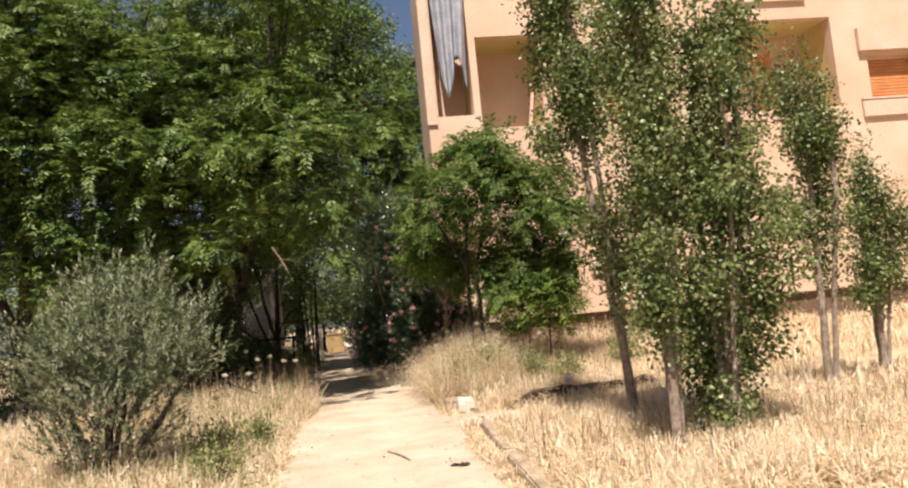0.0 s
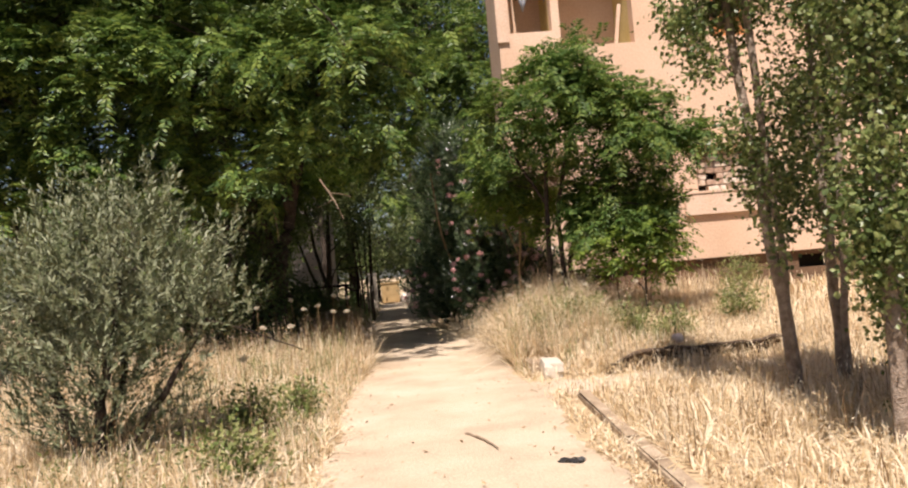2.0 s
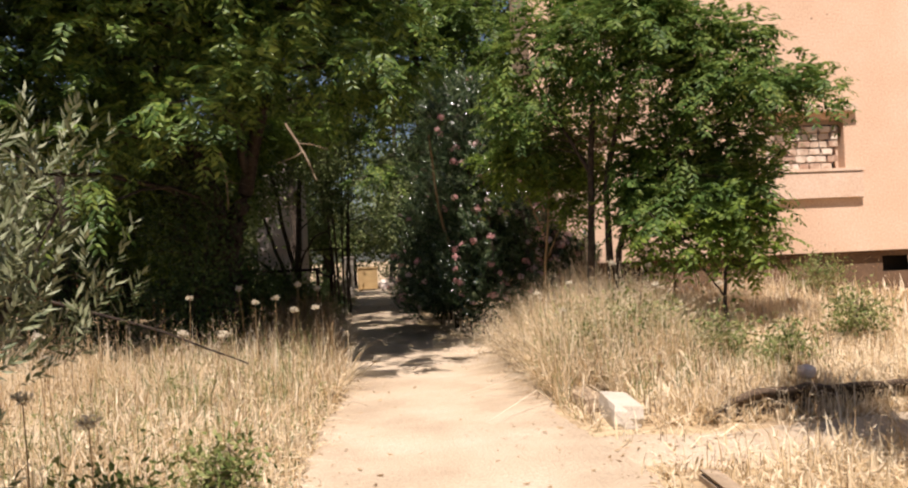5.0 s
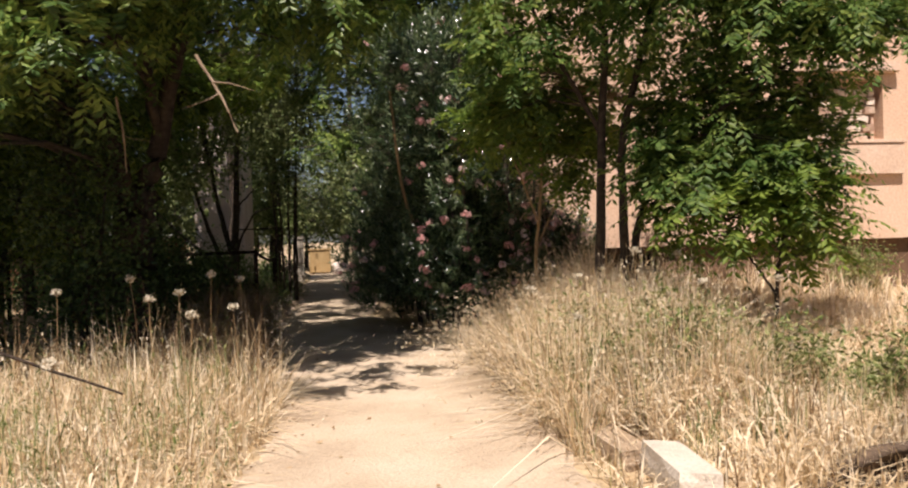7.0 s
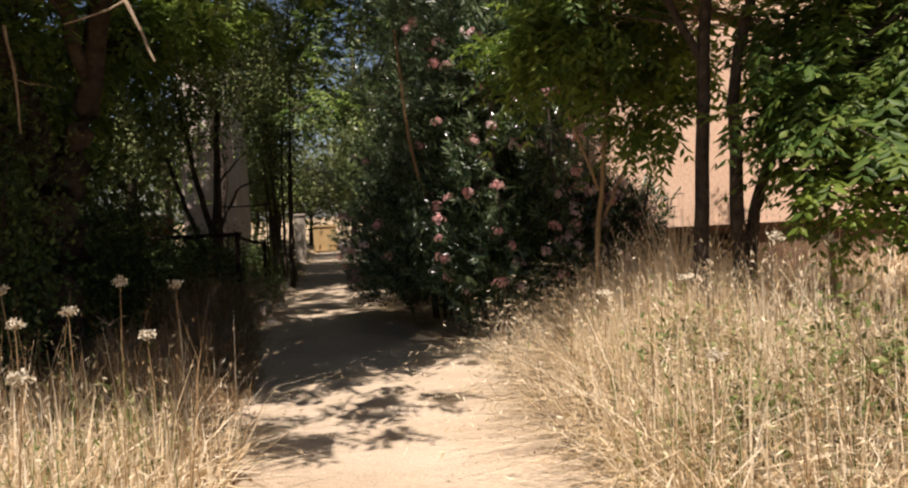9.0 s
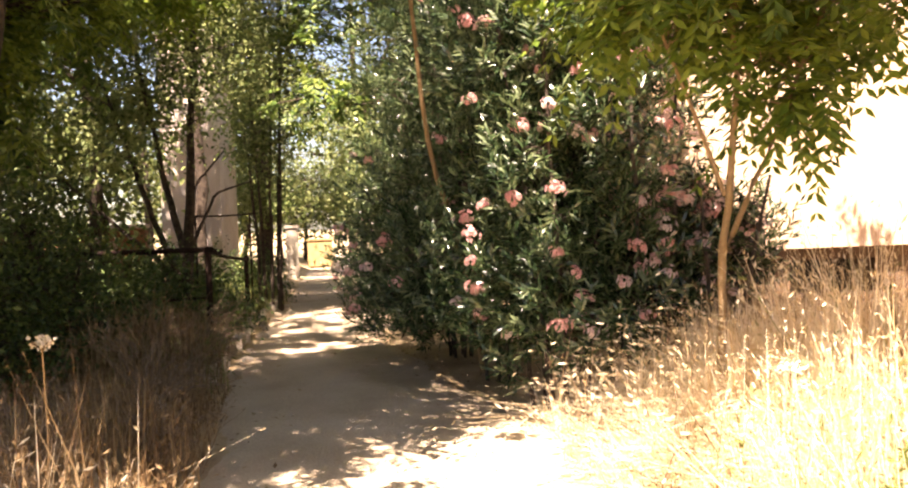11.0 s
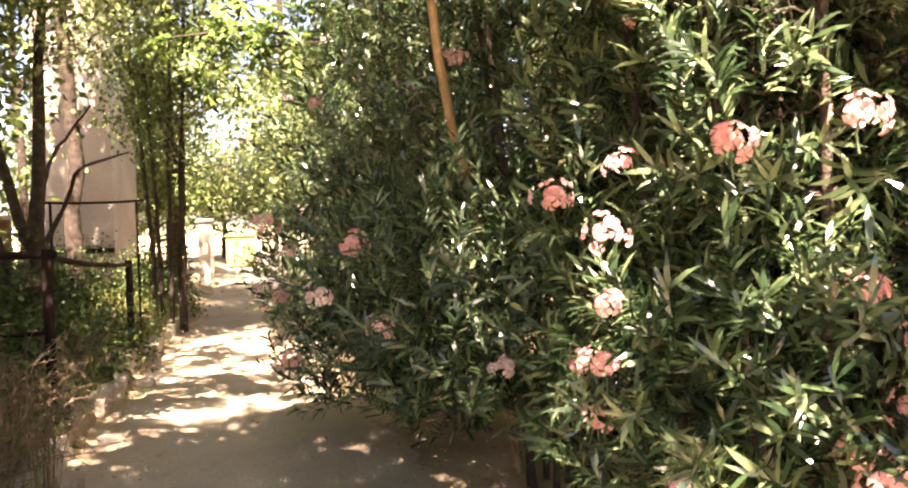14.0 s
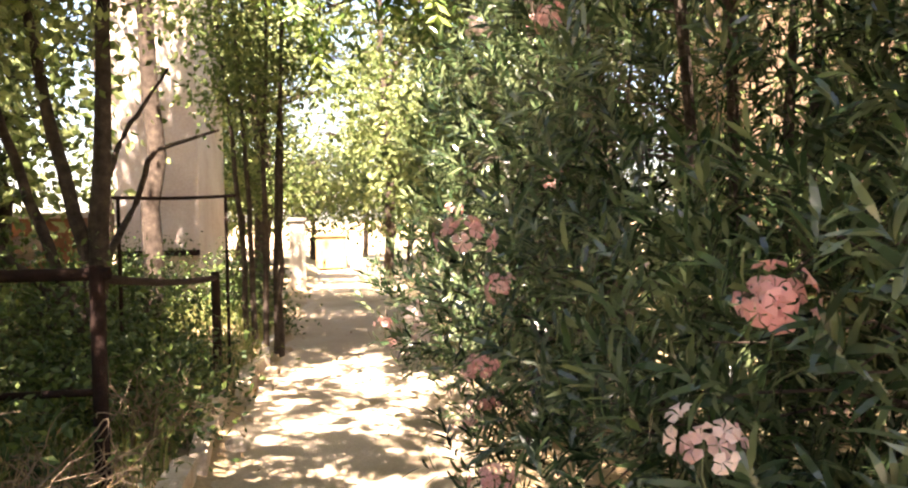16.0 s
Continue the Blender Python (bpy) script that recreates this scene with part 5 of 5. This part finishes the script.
straw("seed_stalks", q, np.clip(tall(q, 0.5, 0.4) - 0.25 * step(-1.5, -1.0, q[:, 0]), 0.1, 1.1), M_BROWNSTRAW, "shaded brown weeds at the path edge", 0.9, 0.004, 0.6)
q = scatter(6000, -4.2, -1.1, 20.5, 31, 10, 0.1)
straw("undergrowth", q, np.clip(tall(q, 0.3, 0.25), 0.1, 0.7), M_GREENWEED, "shaded green and brown undergrowth by the fence", 1.0, 0.006, 0.9, 0.06)


def leaf_litter(n, x0, x1, y0, y1, label):
    q = np.column_stack([rng.uniform(x0, x1, n), rng.uniform(y0, y1, n)])
    le, re = np.interp(q[:, 1], *L_EDGE), np.interp(q[:, 1], *R_EDGE)
    on_path = (q[:, 0] > le) & (q[:, 0] < re)
    edge = np.minimum(q[:, 0] - le, re - q[:, 0])
    q = q[~on_path | (rng.uniform(size=n) < 0.45 * np.exp(-edge * 2.5))]
    p = np.column_stack([q, ground_z(q[:, 0], q[:, 1]) + rng.uniform(0.0, 0.025, len(q))])
    d = unit(spheredirs(len(q)) * [1, 1, 0.25])
    ls = rng.uniform(0.02, 0.06, len(q))
    v, f = blades4(p, d, unit(spheredirs(len(q)) * 0.5 + [0, 0, 1.0]), ls, ls * 0.5)
    tagged(new("leaf_litter", mesh_np("leaf_litter", v, f, M_BROWNSTRAW)), label, "leaf litter", kind="stuff")


leaf_litter(16000, -7, 3, 15.5, 32, "brown fallen leaves on the shaded soil")
leaf_litter(5000, -1.3, 1.9, 5.5, 15.5, "scattered straw and dry leaves along the path")


# ---- weeds ----
def weed_leaves(c, o):
    return broad(c, o, 16, 0.07, 0.05, 0.45)


for x, y, h, r in ((2.35, 14.0, 0.75, 0.4), (3.0, 13.6, 0.5, 0.28), (3.6, 13.3, 0.4, 0.25), (2.0, 15.0, 0.7, 0.35), (-1.25, 10.6, 0.4, 0.2), (-1.6, 9.6, 0.45, 0.25), (5.0, 14.4, 0.6, 0.35), (1.75, 14.2, 0.6, 0.3), (-1.4, 8.0, 0.45, 0.22), (6.5, 17.8, 0.6, 0.4)):
    gz = float(ground_z(x, y))
    plant("weed", (x, y, gz), [[(x, y, gz - 0.05, 0.008), (x, y, gz + h * 0.6, 0.006), (x + 0.04, y, gz + h, 0.003)]], [(x, y, gz + h * 0.55, r, r, h * 0.5)], int(40 + 160 * r), weed_leaves, M_GREENWEED, M_DEADWOOD,
          "leafy green weed among dry grass", "weed", "green weeds", twig=0.003, sides=4)


def umbel(place, h, lean):
    ob = thing("wild_carrot", place, "dried wild carrot with a pale flat seed head", "weed", "dried umbels")
    t = Tubes(5)
    top = np.array([lean, 0.02, h])
    t.add(curve_points((0, 0, -0.05), top, 5, 0, 0.006), np.linspace(0.005, 0.003, 5))
    for k in range(9):
        an = k * 0.7
        t.add([top, top + [0.02 * math.cos(an), 0.02 * math.sin(an), 0.025], top + [0.045 * math.cos(an), 0.045 * math.sin(an), 0.04]], [0.002, 0.0015, 0.001])
    part("stem", t.mesh("stem", M_BROWNSTRAW), M_BROWNSTRAW, ob)
    n = 90
    an, rr = rng.uniform(0, 6.3, n), rng.uniform(0, 1, n) ** 0.5 * 0.05
    p = top + [0, 0, 0.03] + spheredirs(n) * (rr[:, None] * 0.9) * [1, 1, 0.7]
    v, f = blades4(p, unit(spheredirs(n) + [0, 0, 0.6]), spheredirs(n), rng.uniform(0.012, 0.022, n), rng.uniform(0.012, 0.02, n))
    part("seed_head", mesh_np("seed_head", v, f, M_UMBEL), M_UMBEL, ob)


for x, y, h in ((-1.08, 16.0, 1.08), (-1.3, 15.4, 1.15), (-1.5, 15.3, 1.0), (-1.7, 15.1, 0.95), (-1.45, 12.2, 0.85), (-2.0, 12.6, 0.8), (-1.9, 9.6, 0.8), (-1.5, 9.3, 0.75), (-2.2, 10.8, 0.85), (-2.7, 11.8, 0.9), (-1.2, 13.6, 0.95), (-1.0, 15.0, 0.9),
                (1.9, 14.9, 0.95), (2.3, 14.8, 1.0), (1.6, 15.6, 0.9), (2.9, 15.2, 0.85), (3.4, 14.4, 0.7), (1.5, 13.9, 0.8), (2.6, 13.9, 0.75), (-1.9, 15.6, 1.1), (-2.5, 15.2, 1.0)):
    umbel((x, y, float(ground_z(x, y))), h, float(rng.uniform(-0.1, 0.1)))


def dead_shrub(place, h, count, label):
    ob = thing("dead_shrub", place, label, "dead shrub", "dead brush")
    t = Tubes(4)
    for k in range(count):
        an, el = rng.uniform(0, 6.3), rng.uniform(0.25, 1.3)
        ln = h * rng.uniform(0.6, 1.1)
        tip = np.array([math.cos(an) * math.cos(el), math.sin(an) * math.cos(el), math.sin(el)]) * ln
        pts = curve_points((0, 0, 0), tip, 6, 0.08, 0.03)
        t.add(pts, np.linspace(0.006, 0.002, 6))
        for _ in range(3):
            i = int(rng.integers(2, 6))
            d = unit(rng.normal(size=3) + tip) * rng.uniform(0.1, 0.3) * h
            t.add(curve_points(pts[i], pts[i] + d, 4, 0.02, 0.01), np.linspace(0.003, 0.0012, 4))
    part("twig_tangle", t.mesh("twig_tangle", M_DEADWOOD), M_DEADWOOD, ob)["kind"] = "stuff"


for x, y, h, n in ((-1.35, 16.4, 0.6, 26), (-1.7, 17.3, 0.7, 30), (-1.25, 18.3, 0.5, 22), (-2.0, 18.2, 0.7, 28), (1.35, 16.2, 0.6, 24), (1.3, 15.3, 0.55, 22), (1.55, 17.2, 0.7, 26), (-0.95, 15.9, 0.4, 20), (-1.55, 19.4, 0.75, 34), (-1.75, 20.2, 0.85, 36), (-1.45, 20.9, 0.7, 32), (-1.8, 21.5, 0.8, 34), (-1.5, 22.1, 0.6, 30), (-1.6, 23.6, 0.6, 30)):
    dead_shrub((x, y, float(ground_z(x, y))), h, n, "tangle of bare dry twigs at the path edge")
